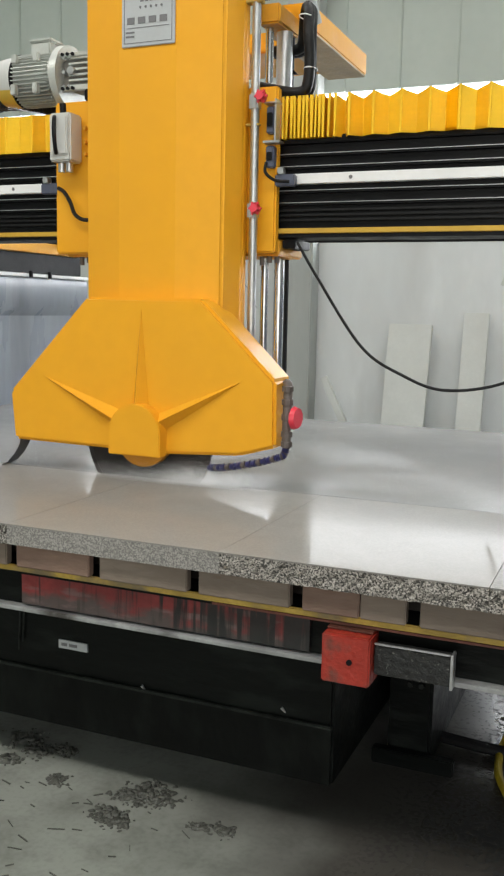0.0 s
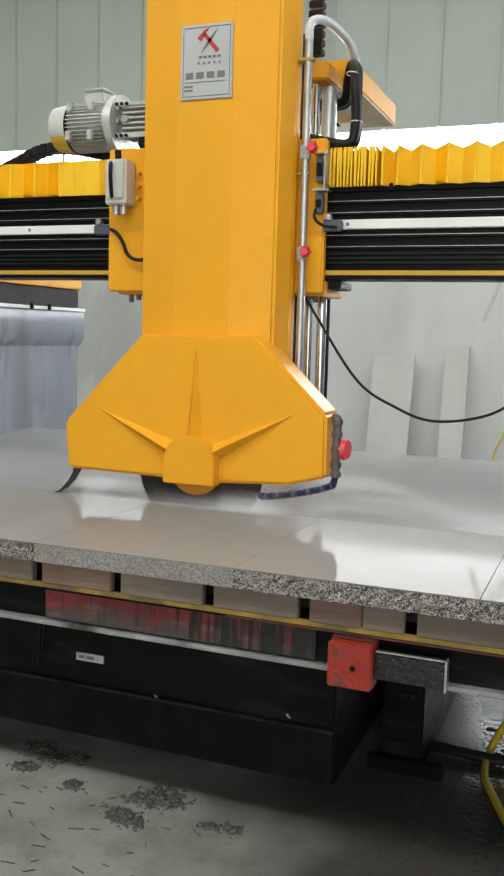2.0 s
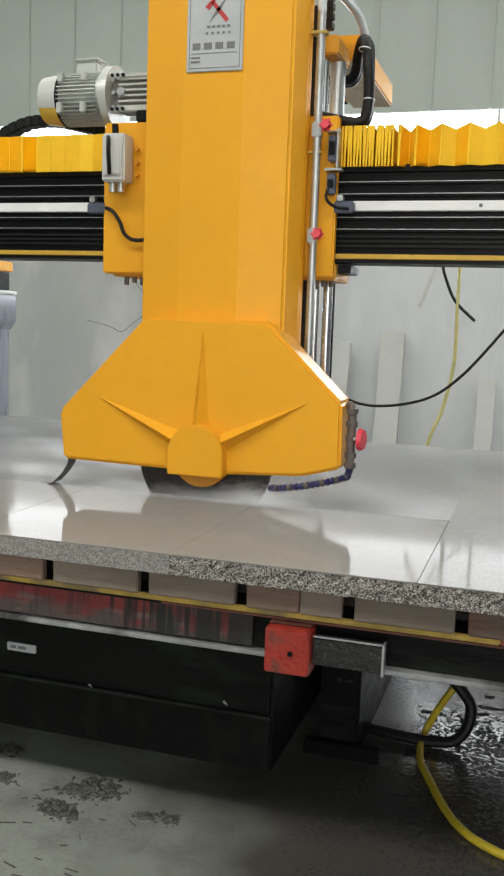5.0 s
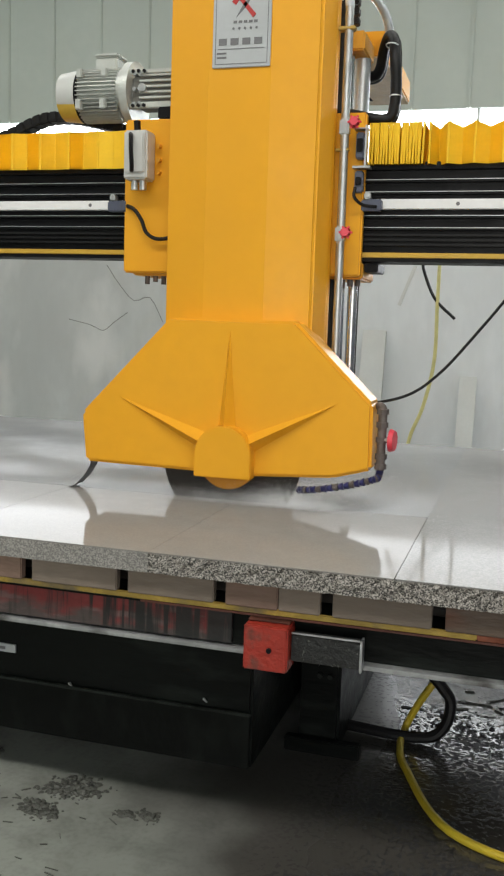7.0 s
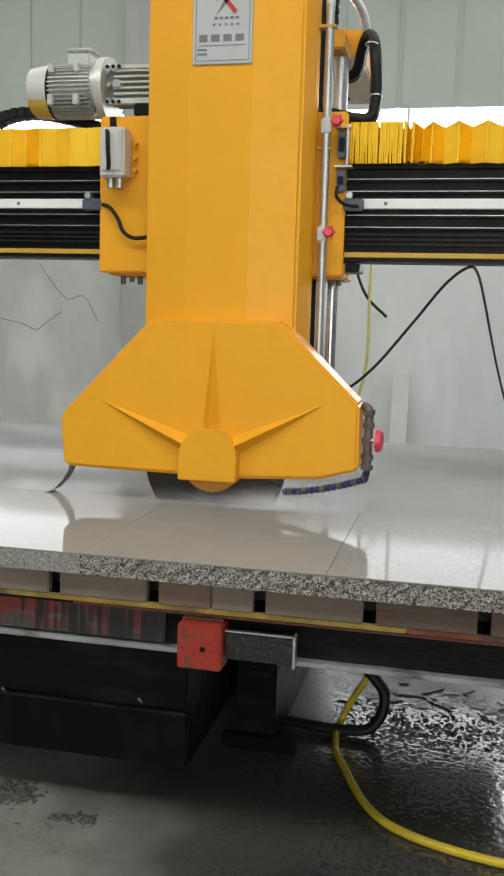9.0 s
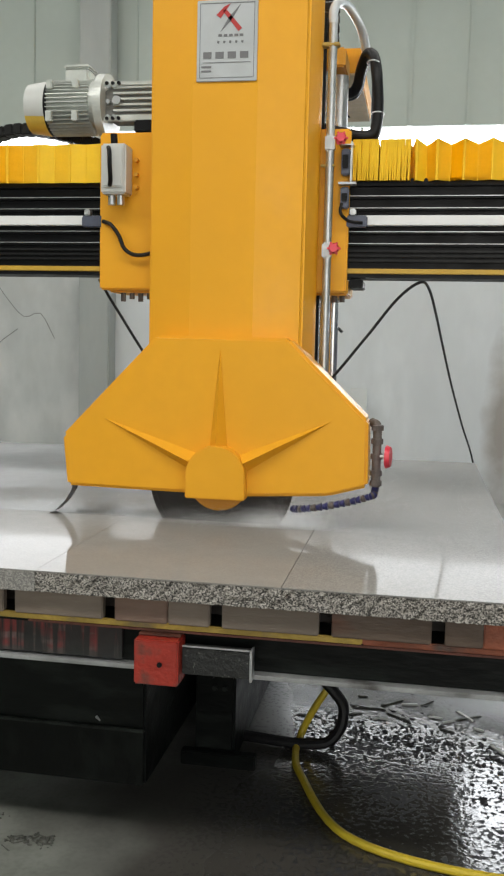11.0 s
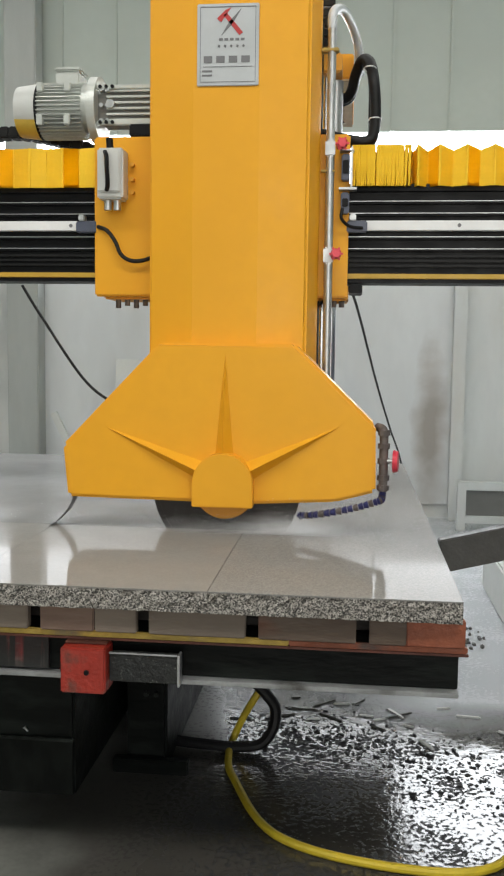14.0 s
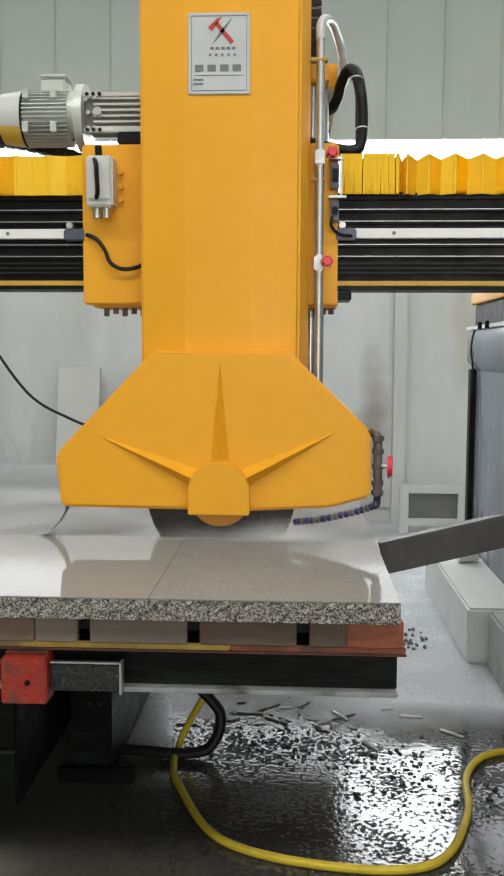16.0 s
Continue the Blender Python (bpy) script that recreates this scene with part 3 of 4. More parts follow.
# the light caught by this ledge is put into its paler colour
part("body_lip", box(B(), X0, -1.04, 0.255, 0.2695, 0.326, 0.336, 0.003), LIP, table, "ledge along the body, painted paler as if lit")
part("skirt", box(B(), X0, -1.045, 0.266, 0.2698, 0.165, 0.325, 0.001), LIP_DARK, table, "near-black lower skirt")
pedestal = part("pedestal", box(B(), -1.02, -0.88, 0.80, 2.0, 0.0, 0.585, 0.01), BLACK_WET, table)
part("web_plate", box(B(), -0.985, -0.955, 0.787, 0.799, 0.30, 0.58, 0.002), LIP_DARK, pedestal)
part("base_flange", box(B(), -1.06, -0.80, 0.76, 0.799, 0.0, 0.05, 0.004), BLACK_WET, pedestal)
for x, z in ((-0.925, 0.44), (-0.925, 0.37), (-0.95, 0.27), (-0.915, 0.27)):
    part("bolt", rod(B(), (x, 0.783, z), (x, 0.799, z), 0.009, seg=8), LIP, pedestal)
part("foot", box(B(), -3.6, -1.4, 0.9, 2.0, 0.0, 0.158, 0.01), BLACK_WET, table)
for x, z in ((-1.186, 0.362), (-1.62, 0.345)):
    part("weld_spatter", rod(B(), (x, 0.262, z), (x + 0.012, 0.262, z - 0.012), 0.005, 0.002, seg=6), GALV, table)
for x in (-2.05, -2.035):
    part("mud_drip", tube(B(), [(x, 0.264, 0.58), (x + 0.004, 0.264, 0.52), (x - 0.003, 0.264, 0.40 + 2 * (x + 2.04))], 0.0025, seg=6), LIP, table)
label_plate = part("label_plate", box(B(), -1.907, -1.806, 0.263, 0.270, 0.412, 0.438, 0.001), PLATE, table, "small unreadable metal label")
for a, b in ((-1.895, -1.875), (-1.868, -1.84)):
    part("print_bar", box(B(), a, b, 0.2610, 0.2625, 0.421, 0.430), INK, label_plate)

red = part("red_bracket", box(B(), -0.993, -0.877, 0.0, 0.078, 0.574, 0.692, 0.004), RED, table, "chipped red painted bracket")
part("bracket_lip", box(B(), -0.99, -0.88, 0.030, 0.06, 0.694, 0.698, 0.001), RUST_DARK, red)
part("bolt", rod(B(), (-0.925, -0.004, 0.63), (-0.925, 0.004, 0.63), 0.007, seg=8), BLACK, red)
part("clamp_angle", box(B(), -0.874, -0.694, 0.028, 0.06, 0.600, 0.672, 0.003), SPATTERED, table, "mud-spattered dark steel clamp")
part("clamp_edge", box(B(), -0.698, -0.692, 0.024, 0.06, 0.594, 0.676, 0.001), GALV, table)
part("clamp_edge", box(B(), -0.874, -0.699, 0.024, 0.032, 0.673, 0.677, 0.001), GALV, table)

# timber bearers between bed and slab
gaps = [-1.90, -1.636, -1.348, -1.073, -0.79, -0.512, -0.237]
gaps = [gaps[0] - 0.277 * k for k in range(7, 0, -1)] + gaps + [0.012]


def bearer(a, b, mat, label):
    return solid("timber_bearer", box(B(), a, b, 0.036, 0.062, 0.7245, 0.7938, 0.003), mat, label, "timber", "bearers under the slab")


for i, (a, b) in enumerate(zip(gaps, gaps[1:])):
    if b > 0:
        bearer(a + 0.016, -0.1304, WOOD_WET, "dark brown stained timber bearer under the slab")
        bearer(-0.1296, b, RUST, "rust-red stained end bearer under the slab")
    elif a == -1.073:
        bearer(a + 0.016, -0.9166, WOOD_BROWN, "brown weathered timber bearer under the slab")
        bearer(-0.914, b - 0.016, WOOD_GREY, "grey weathered timber bearer under the slab")
    elif a == -0.512:
        bearer(a + 0.016, b - 0.016, WOOD_WET, "dark wet rust-stained timber bearer under the slab")
    else:
        brown = i % 3 == 1
        bearer(a + 0.016, b - 0.016, WOOD_BROWN if brown else WOOD_GREY, ("brown" if brown else "grey") + " weathered timber bearer under the slab")
# added dark board: its colour gives the shade in the gaps between bearers
solid("packing_board", box(B(), gaps[0], -0.02, 0.15, 0.60, 0.7245, 0.7938, 0.003), GAP_SHADE, "dark board added behind the bearers to shade the gaps", "timber")


def granite_slab(x0, x1, front, label, y1=0.7760, top=GRANITE_TOP):
    th = thing("granite_slab", label, "stone slab", "granite slabs on the table")
    part("polished_top", box(B(), x0, x1, 0.004, y1, 0.8462, 0.85, 0.0004), top, th, "wet polished top face")
    bm = B()
    n = max(2, int((x1 - x0) / 0.012))
    rows = [0.7945, 0.808, 0.821, 0.834, 0.846]
    rough = front == "rough"
    grid = [[bm.verts.new((x0 + (x1 - x0) * i / n, 0.004 + ((random.random() - 0.5) * 0.008 if rough else 0.0), z + (random.random() - 0.5) * (0.005 if rough and 0 < k < 4 else 0)))
             for i in range(n + 1)] for k, z in enumerate(rows)]
    for a, b in zip(grid, grid[1:]):
        for i in range(n):
            bm.faces.new((a[i], a[i + 1], b[i + 1], b[i]))
    box(bm, x0, x1, 0.012, y1 - 0.002, 0.7945, 0.846)
    part("front_face", bm, GRANITE_ROUGH if rough else GRANITE_SAWN, th, "rough split granite edge" if rough else "smooth sawn granite edge", smooth=False)
    return th


granite_slab(-3.75, -1.8906, "rough", "wet grey speckled granite slab with rough edge")
granite_slab(-1.8892, -1.2622, "sawn", "wet polished granite slab with smooth sawn edge")
granite_slab(-1.2616, -0.6208, "rough", "wet polished granite slab with rough speckled edge")
granite_slab(-0.6192, 0.0, "rough", "wet polished end slab with rough speckled edge", 2.69, GRANITE_SPECKLED)
rear = thing("granite_slab", "long wet polished granite slab behind the saw cut", "stone slab", "granite slabs on the table")
part("polished_top", box(B(), -3.75, -0.6193, 0.7786, 2.69, 0.8462, 0.85, 0.0002), GRANITE_REAR, rear, "wet polished top face")
part("slab_body", box(B(), -3.75, -0.6194, 0.779, 2.688, 0.7945, 0.846), GRANITE_SAWN, rear)

# ---- the travelling saw head ----
head = true_size(thing("saw_head", "yellow enamelled travelling saw head with blade guard", "stone saw"))
bm = prism(B(), [(-1.555, 1.15), (-1.54, 0.99), (-0.975, 0.983), (-0.722, 0.997), (-0.604, 1.03), (-0.608, 1.228), (-0.85, 1.463), (-1.254, 1.465)], 0.525, 0.665, 0.010)
part("blade_guard", bm, YELLOW, head, "yellow sheet-metal blade guard")


def fin(p, q, half, height):
    """A folded stiffening rib that grows from the tip p to the hub end q on the guard's front."""
    bm = B()
    (x0, z0), (x1, z1) = p, q
    d = Vector((x1 - x0, z1 - z0)).normalized()
    nx, nz = -d.y * half, d.x * half
    v = [bm.verts.new(c) for c in ((x0, 0.524, z0), (x1 + nx, 0.524, z1 + nz), (x1 - nx, 0.524, z1 - nz), (x1, 0.524 - height, z1))]
    for f in ((0, 1, 3), (0, 3, 2), (1, 2, 3), (0, 2, 1)):
        bm.faces.new([v[i] for i in f])
    return bm


for p, q in (((-1.056, 1.43), (-1.056, 1.10)), ((-1.418, 1.207), (-1.11, 1.075)), ((-0.715, 1.222), (-1.0, 1.075))):
    part("stiffening_rib", fin(p, q, 0.03, 0.042), YELLOW, head, smooth=False)
bm = prism(B(), [(-1.147, 0.978), (-0.965, 0.978)] + [(-1.056 + 0.091 * math.cos(a), 1.048 + 0.091 * math.sin(a)) for a in [math.pi * k / 18 for k in range(19)]], 0.478, 0.53, 0.003)
part("hub_cover", bm, YELLOW, head)
blade = part("saw_blade", rod(B(), (0, -0.0025, 0), (0, 0.0025, 0), 0.225, seg=64), BLADE, head, "spinning grey steel diamond blade")
blade.location = (-1.056, 0.575, 1.025)
for k in range(30):
    a = 2 * math.pi * k / 30
    seg = prism(B(), [(0.212 * math.cos(a + s), 0.212 * math.sin(a + s)) for s in (0.0, 0.07, 0.14, 0.2)] + [(0.2265 * math.cos(a + s), 0.2265 * math.sin(a + s)) for s in (0.2, 0.14, 0.07, 0.0)], -0.004, 0.004)
    part("segment", seg, BLADE, blade)
part("flange", rod(B(), (-1.056, 0.535, 1.03), (-1.056, 0.565, 1.03), 0.095, seg=40), ORANGE, head, "orange blade flange")

# column with a shallow three-sided front
prof = [(-1.304, 0.728), (-1.304, 0.606), (-1.167, 0.578), (-0.970, 0.578), (-0.824, 0.606), (-0.794, 0.690), (-0.794, 0.728)]
bm = B()
lo = [bm.verts.new((x, y, 1.15)) for x, y in prof]
hi = [bm.verts.new((x, y, 2.75)) for x, y in prof]
for i in range(len(prof)):
    j = (i + 1) % len(prof)
    bm.faces.new((lo[i], lo[j], hi[j], hi[i]))
bm.faces.new(lo[::-1])
bm.faces.new(hi)
bmesh.ops.bevel(bm, geom=[e for e in bm.edges if abs(e.verts[0].co.z - e.verts[1].co.z) > 1 and (e.verts[0].co.x < -1.28 or e.verts[0].co.x > -0.83)], offset=0.008, segments=3, affect="EDGES")
part("column", bm, YELLOW, head, "yellow enamelled steel column", smooth=False)
np_ = part("name_plate", box(B(), -1.155, -0.973, 0.572, 0.5775, 2.215, 2.447, 0.002), PLATE, head, "silver maker's plate with red emblem")


def plate_mark(outline, mat):
    part("print_mark", prism(B(), [(x - 0.012, z + 0.016) for x, z in outline], 0.5705, 0.5715), mat, np_, smooth=False)


for z0, z1 in ((2.209, 2.2105), (2.4205, 2.422)):
    plate_mark([(-1.134, z0), (-0.970, z0), (-0.970, z1), (-1.134, z1)], INK)
for x0 in (-1.134, -0.9715):
    plate_mark([(x0, 2.211), (x0 + 0.0015, 2.211), (x0 + 0.0015, 2.42), (x0, 2.42)], INK)
plate_mark([(-1.085, 2.388), (-1.06, 2.412), (-1.043, 2.419), (-1.072, 2.378)], RED_PRINT)
plate_mark([(-1.066, 2.398), (-1.018, 2.340), (-1.008, 2.349), (-1.056, 2.404)], RED_PRINT)
plate_mark([(-1.072, 2.340), (-1.040, 2.372), (-1.012, 2.417), (-1.048, 2.380)], INK)
for i in range(5):
    x0 = -1.078 + 0.016 * i
    plate_mark([(x0, 2.326), (x0 + 0.011, 2.326), (x0 + 0.011, 2.333), (x0, 2.333)], INK)
    plate_mark([(x0 - 0.004 + 0.002 * i, 2.309), (x0 + 0.002 + 0.002 * i, 2.306), (x0 + 0.004 + 0.002 * i, 2.313), (x0 - 0.002 + 0.002 * i, 2.315)], INK)
for i in range(4):
    x0 = -1.123 + 0.037 * i
    plate_mark([(x0, 2.264), (x0 + 0.025, 2.264), (x0 + 0.025, 2.283), (x0, 2.283)], INK)
plate_mark([(-1.125, 2.252), (-0.98, 2.252), (-0.98, 2.2535), (-1.125, 2.2535)], INK)
for z0 in (2.238, 2.226):
    plate_mark([(-1.128, z0), (-1.098, z0), (-1.098, z0 + 0.005), (-1.128, z0 + 0.005)], INK)
part("carriage_plate", box(B(), -1.512, -0.703, 0.735, 0.77, 1.61, 2.11, 0.006), YELLOW, head, "yellow carriage plate on the beam")
part("carriage_foot", box(B(), -1.49, -0.70, 0.765, 0.98, 1.603, 1.655, 0.005), YELLOW_CAST, head)
part("stop_bracket", box(B(), -0.699, -0.655, 0.79, 0.93, 1.628, 1.655, 0.003), BLACK, head)
for x in (-1.45, -1.42, -1.39, -1.36, -1.33, -0.77, -0.745, -0.72):
    part("carriage_bolt", rod(B(), (x, 0.80, 1.583 - 0.008 * (round(x * 100) % 2)), (x, 0.80, 1.603), 0.009, seg=8), DULL_PIPE, head)
tp = part("top_plate", box(B(), -0.86, -0.70, 1.00, 1.66, 2.350, 2.430, 0.004), YELLOW, head, "yellow top frame plate")
part("arm", box(B(), -1.25, -0.861, 1.25, 1.60, 2.355, 2.425, 0.004), YELLOW, tp)
# thin tan sheet; the light on the plate's underside is put into its colour
part("underside", box(B(), -0.855, -0.703, 1.005, 1.655, 2.344, 2.3496), LIT_TAN, tp, "underside painted tan as if lit from below")
part("top_lug", box(B(), -0.81, -0.735, 0.815, 0.998, 2.318, 2.378, 0.006), YELLOW_CAST, head, "yellow cast end block of the guide rods")
for x, y, r in ((-0.785, 0.86, 0.013), (-0.757, 0.92, 0.017), (-1.2, 0.9, 0.02)):
    part("guide_rod", rod(B(), (x, y, 1.05), (x, y, 2.317), r), STEEL, head, "chromed guide rod")
part("lead_screw_tube", rod(B(), (-0.805, 0.80, 1.05), (-0.805, 0.80, 2.46), 0.013), RUBBER, head)
part("lead_screw_tube", rod(B(), (-0.76, 0.98, 1.05), (-0.76, 0.98, 2.317), 0.014), RUBBER, head)
part("guide_sleeve", rod(B(), (-0.757, 0.92, 2.12), (-0.757, 0.92, 2.317), 0.026), GALV, head)
for k in range(9):
    part("chain_link", box(B(), -0.81, -0.76, 0.82, 0.86, 2.40 + 0.03 * k, 2.423 + 0.03 * k, 0.003), RUBBER, head)

part("gusset", prism(B(), [(-0.80, 2.20), (-0.725, 2.195), (-0.797, 2.275)], 0.955, 0.965, 0.001), BLACK, head, "black triangular gusset")

# motor
motor = part("drive_motor", rod(B(), (-1.712, 0.79, 2.213), (-1.53, 0.79, 2.225), 0.074, seg=36), ALU, head, "grey finned electric motor")
for k in range(40):
    a = 2 * math.pi * k / 40
    c, s = math.cos(a), math.sin(a)
    bm = box(B(), -1.70, -1.555, -0.0014, 0.0014, 0.070, 0.090)
    bmesh.ops.transform(bm, matrix=Matrix.Translation((0, 0.79, 2.213)) @ Matrix.Rotation(a, 4, "X"), verts=bm.verts[:])
    part("cooling_fin", bm, ALU, motor)
bm = rod(B(), (-1.778, 0.79, 2.213), (-1.706, 0.79, 2.213), 0.079, 0.088, seg=36)
part("fan_cowl", bm, GREY_BOX, motor, "light grey fan cowl")
bm = B()
rings = [[bm.verts.new((x, 0.79 + r * math.sin(a), 2.213 - r * math.cos(a))) for a in [radians(-62 + 124 * k / 16) for k in range(17)]] for x, r in ((-1.7785, 0.070), (-1.777, 0.0812), (-1.7065, 0.0895))]
for p, q in zip(rings, rings[1:]):
    for k in range(16):
        bm.faces.new((p[k], p[k + 1], q[k + 1], q[k]))
part("cowl_base", bm, COWL_YELLOW, motor, "yellow lower part of the cowl")
part("cowl_gap", rod(B(), (-1.7058, 0.79, 2.213), (-1.7005, 0.79, 2.213), 0.091, seg=36), BLACK, motor, "dark slot behind the cowl")
for x in (-1.685, -1.595):
    for y in (0.705, 0.875):
        part("motor_foot", box(B(), x - 0.010, x + 0.010, y - 0.012, y + 0.012, 2.150, 2.185, 0.003), ALU, motor)
    part("lifting_boss", box(B(), x - 0.01, x + 0.01, 0.70, 0.72, 2.255, 2.285, 0.003), ALU, motor)
part("box_lid", box(B(), -1.651, -1.563, 0.745, 0.835, 2.3305, 2.344, 0.005), ALU, motor)
part("motor_flange", rod(B(), (-1.53, 0.79, 2.213), (-1.503, 0.79, 2.213), 0.106, seg=36), ALU, motor)
motor.location = (-0.012, 0.056, 0.003)
part("terminal_box", box(B(), -1.648, -1.566, 0.748, 0.832, 2.285, 2.330, 0.006), ALU, motor)
bm = box(B(), -1.503, -1.30, 0.73, 0.85, 2.165, 2.262, 0.008)
gear = part("gearbox", bm, STONE_GREY, head, "grey cast gearbox")
gear.location = (-0.012, 0.056, 0.003)
for z in (2.168, 2.186, 2.204, 2.222, 2.240, 2.258):
    part("gear_rib", box(B(), -1.47, -1.32, 0.716, 0.7295, z - 0.0035, z + 0.0035, 0.001), ALU, gear)
for x in (-1.485, -1.465):
    for z in (2.165, 2.213, 2.262):
        part("gear_bolt", rod(B(), (x, 0.708, z), (x, 0.73, z), 0.007, seg=8), GALV, gear)
for z0, z1 in ((2.262, 2.276), (2.152, 2.166)):
    part("gear_flange", box(B(), -1.500, -1.30, 0.712, 0.73, z0, z1, 0.002), ALU, gear, "pale cast flange")
    for x in (-1.488, -1.468, -1.448):
        part("gear_bolt", rod(B(), (x, 0.704, (z0 + z1) / 2), (x, 0.711, (z0 + z1) / 2), 0.006, seg=8), BLACK, gear)
part("fill_plug", rod(B(), (-1.455, 0.704, 2.216), (-1.455, 0.7295, 2.216), 0.014, seg=10), GALV, gear)
part("motor_bracket", box(B(), -1.40, -1.30, 0.74, 0.84, 2.112, 2.15, 0.004), BLACK, head)

# junction box
jb = part("switch_box", box(B(), -1.481, -1.399, 0.655, 0.728, 1.905, 2.060, 0.006), GREY_BOX, head, "light grey switch box")
part("box_cover", box(B(), -1.474, -1.408, 0.648, 0.6545, 1.925, 2.050, 0.004), GREY_BOX, jb)
part("handle", tube(B(), [(-1.452, 0.645, 2.045), (-1.444, 0.63, 2.03), (-1.441, 0.625, 1.99), (-1.440, 0.63, 1.945), (-1.447, 0.645, 1.93)], 0.007, seg=8, steps=4), BLACK, jb, "black switch handle")
part("cable_gland", rod(B(), (-1.448, 0.69, 2.06), (-1.450, 0.69, 2.095), 0.011), BLACK, jb)
for x in (-1.455, -1.425):
    part("knob", rod(B(), (x, 0.69, 1.875), (x, 0.69, 1.905), 0.012), GALV, jb)
for z in (1.935, 1.975, 2.02):
    part("stud", rod(B(), (-1.385, 0.715, z), (-1.385, 0.735, z), 0.007, seg=8), YELLOW_CAST, head)
chain = smooth_path([(-2.12, 0.925, 2.085), (-2.02, 0.925, 2.122), (-1.92, 0.925, 2.160), (-1.82, 0.925, 2.165), (-1.71, 0.925, 2.145), (-1.60, 0.925, 2.118), (-1.52, 0.925, 2.085)], 3)
for p, q in zip(chain, chain[1:]):
    bm = box(B(), -(q - p).length * 0.48, (q - p).length * 0.48, -0.03, 0.03, -0.019, 0.019, 0.004)
    bmesh.ops.transform(bm, matrix=Matrix.Translation((p + q) / 2) @ Matrix.Rotation(-math.atan2(q.z - p.z, q.x - p.x), 4, "Y"), verts=bm.verts[:])
    part("drag_chain_link", bm, RUBBER, head, "black plastic cable chain link")
for x0, x1 in ((-1.574, -1.503), (-0.71, -0.645)):
    sn = part("rail_sensor", box(B(), x0, x1, 0.735, 0.765, 1.812, 1.848, 0.004), BLUE, head, "grey-blue rail sensor block")
    part("sensor_clip", box(B(), x0 + 0.01, x0 + 0.03, 0.73, 0.76, 1.8485, 1.868, 0.003), GALV, sn)
part("sensor_cable", tube(B(), [(-1.500, 0.735, 1.830), (-1.465, 0.715, 1.815), (-1.437, 0.71, 1.78), (-1.42, 0.71, 1.742), (-1.39, 0.71, 1.722), (-1.35, 0.715, 1.722), (-1.31, 0.74, 1.74)], 0.0065, seg=8), RUBBER, head, "black sensor cable")
part("sensor_cable", tube(B(), [(-0.66, 0.735, 1.825), (-0.70, 0.715, 1.828), (-0.725, 0.70, 1.85), (-0.723, 0.70, 1.88)], 0.005, seg=8), RUBBER, head)
for z0, z1 in ((1.965, 2.045), (1.865, 1.93)):
    sw = part("limit_switch", box(B(), -0.728, -0.702, 0.705, 0.735, z0, z1, 0.004), BLUE, head, "blue-grey limit switch")
    part("switch_cap", box(B(), -0.724, -0.706, 0.698, 0.7045, z0 + 0.02, z1 - 0.02, 0.002), BLACK, sw)
part("switch_bracket", box(B(), -0.700, -0.694, 0.70, 0.735, 1.944, 2.065, 0.001), GALV, head)
part("switch_bracket", box(B(), -0.735, -0.68, 0.695, 0.735, 1.936, 1.943, 0.001), GALV, head)
part("switch_bracket", box(B(), -0.735, -0.69, 0.695, 0.735, 2.052, 2.056, 0.001), GALV, head)

# water pipe, valves and hoses
part("water_pipe", tube(B(), [(-0.762, 0.70, 1.30), (-0.762, 0.70, 1.6), (-0.763, 0.70, 2.0), (-0.764, 0.70, 2.43)], 0.0132, seg=14), GALV, head, "galvanised water pipe")
part("pipe_clamp", box(B(), -0.795, -0.742, 0.685, 0.715, 2.341, 2.353, 0.003), YELLOW_EDGE, head)
part("pipe_clamp", box(B(), -0.79, -0.747, 0.69, 0.712, 1.988, 1.995, 0.002), YELLOW_EDGE, head)
for z, hx, hz in ((1.736, -0.738, 0.002), (2.058, -0.726, 0.006)):
    v = part("valve", box(B(), -0.778, -0.748, 0.682, 0.718, z - 0.026, z + 0.026, 0.006), GALV, head)
    for k in range(3):
        bm = box(B(), -0.021, 0.021, -0.009, 0.009, -0.009, 0.009, 0.006)
        bmesh.ops.transform(bm, matrix=Matrix.Translation((hx, 0.654, z + hz)) @ Matrix.Rotation(math.pi * k / 3, 4, "Y"), verts=bm.verts[:])
        part("valve_handle", bm, RED_PLASTIC, v, "red valve handle")
    part("valve_hub", rod(B(), (hx, 0.640, z + hz), (hx - 0.008, 0.690, z + hz), 0.012), RED_PLASTIC, v)
part("milky_hose", tube(B(), [(-0.764, 0.70, 2.41), (-0.764, 0.702, 2.45), (-0.752, 0.72, 2.475), (-0.728, 0.78, 2.485), (-0.701, 0.90, 2.469), (-0.685, 0.95, 2.43), (-0.675, 1.0, 2.36)], 0.0145, seg=12), CLEAR_HOSE, head, "milky plastic hose")
for d in (0.0, 0.026):
    part("hydraulic_hose", tube(B(), [(-0.83, 1.00 + d, 2.285), (-0.765, 0.985 + d, 2.278), (-0.722, 0.965 + d, 2.277), (-0.703, 0.945 + d, 2.297), (-0.692, 0.92 + d, 2.338), (-0.671, 0.88 + d, 2.372), (-0.647, 0.84 + d, 2.35),
         (-0.634, 0.80 + d, 2.28), (-0.627 - d * 0.2, 0.80 + d, 2.19), (-0.632, 0.80 + d, 2.125), (-0.648, 0.80 + d, 2.103), (-0.69, 0.80 + d, 2.102), (-0.80, 0.82 + d, 2.13)], 0.0175, seg=12), RUBBER, head, "thick black hydraulic hose")
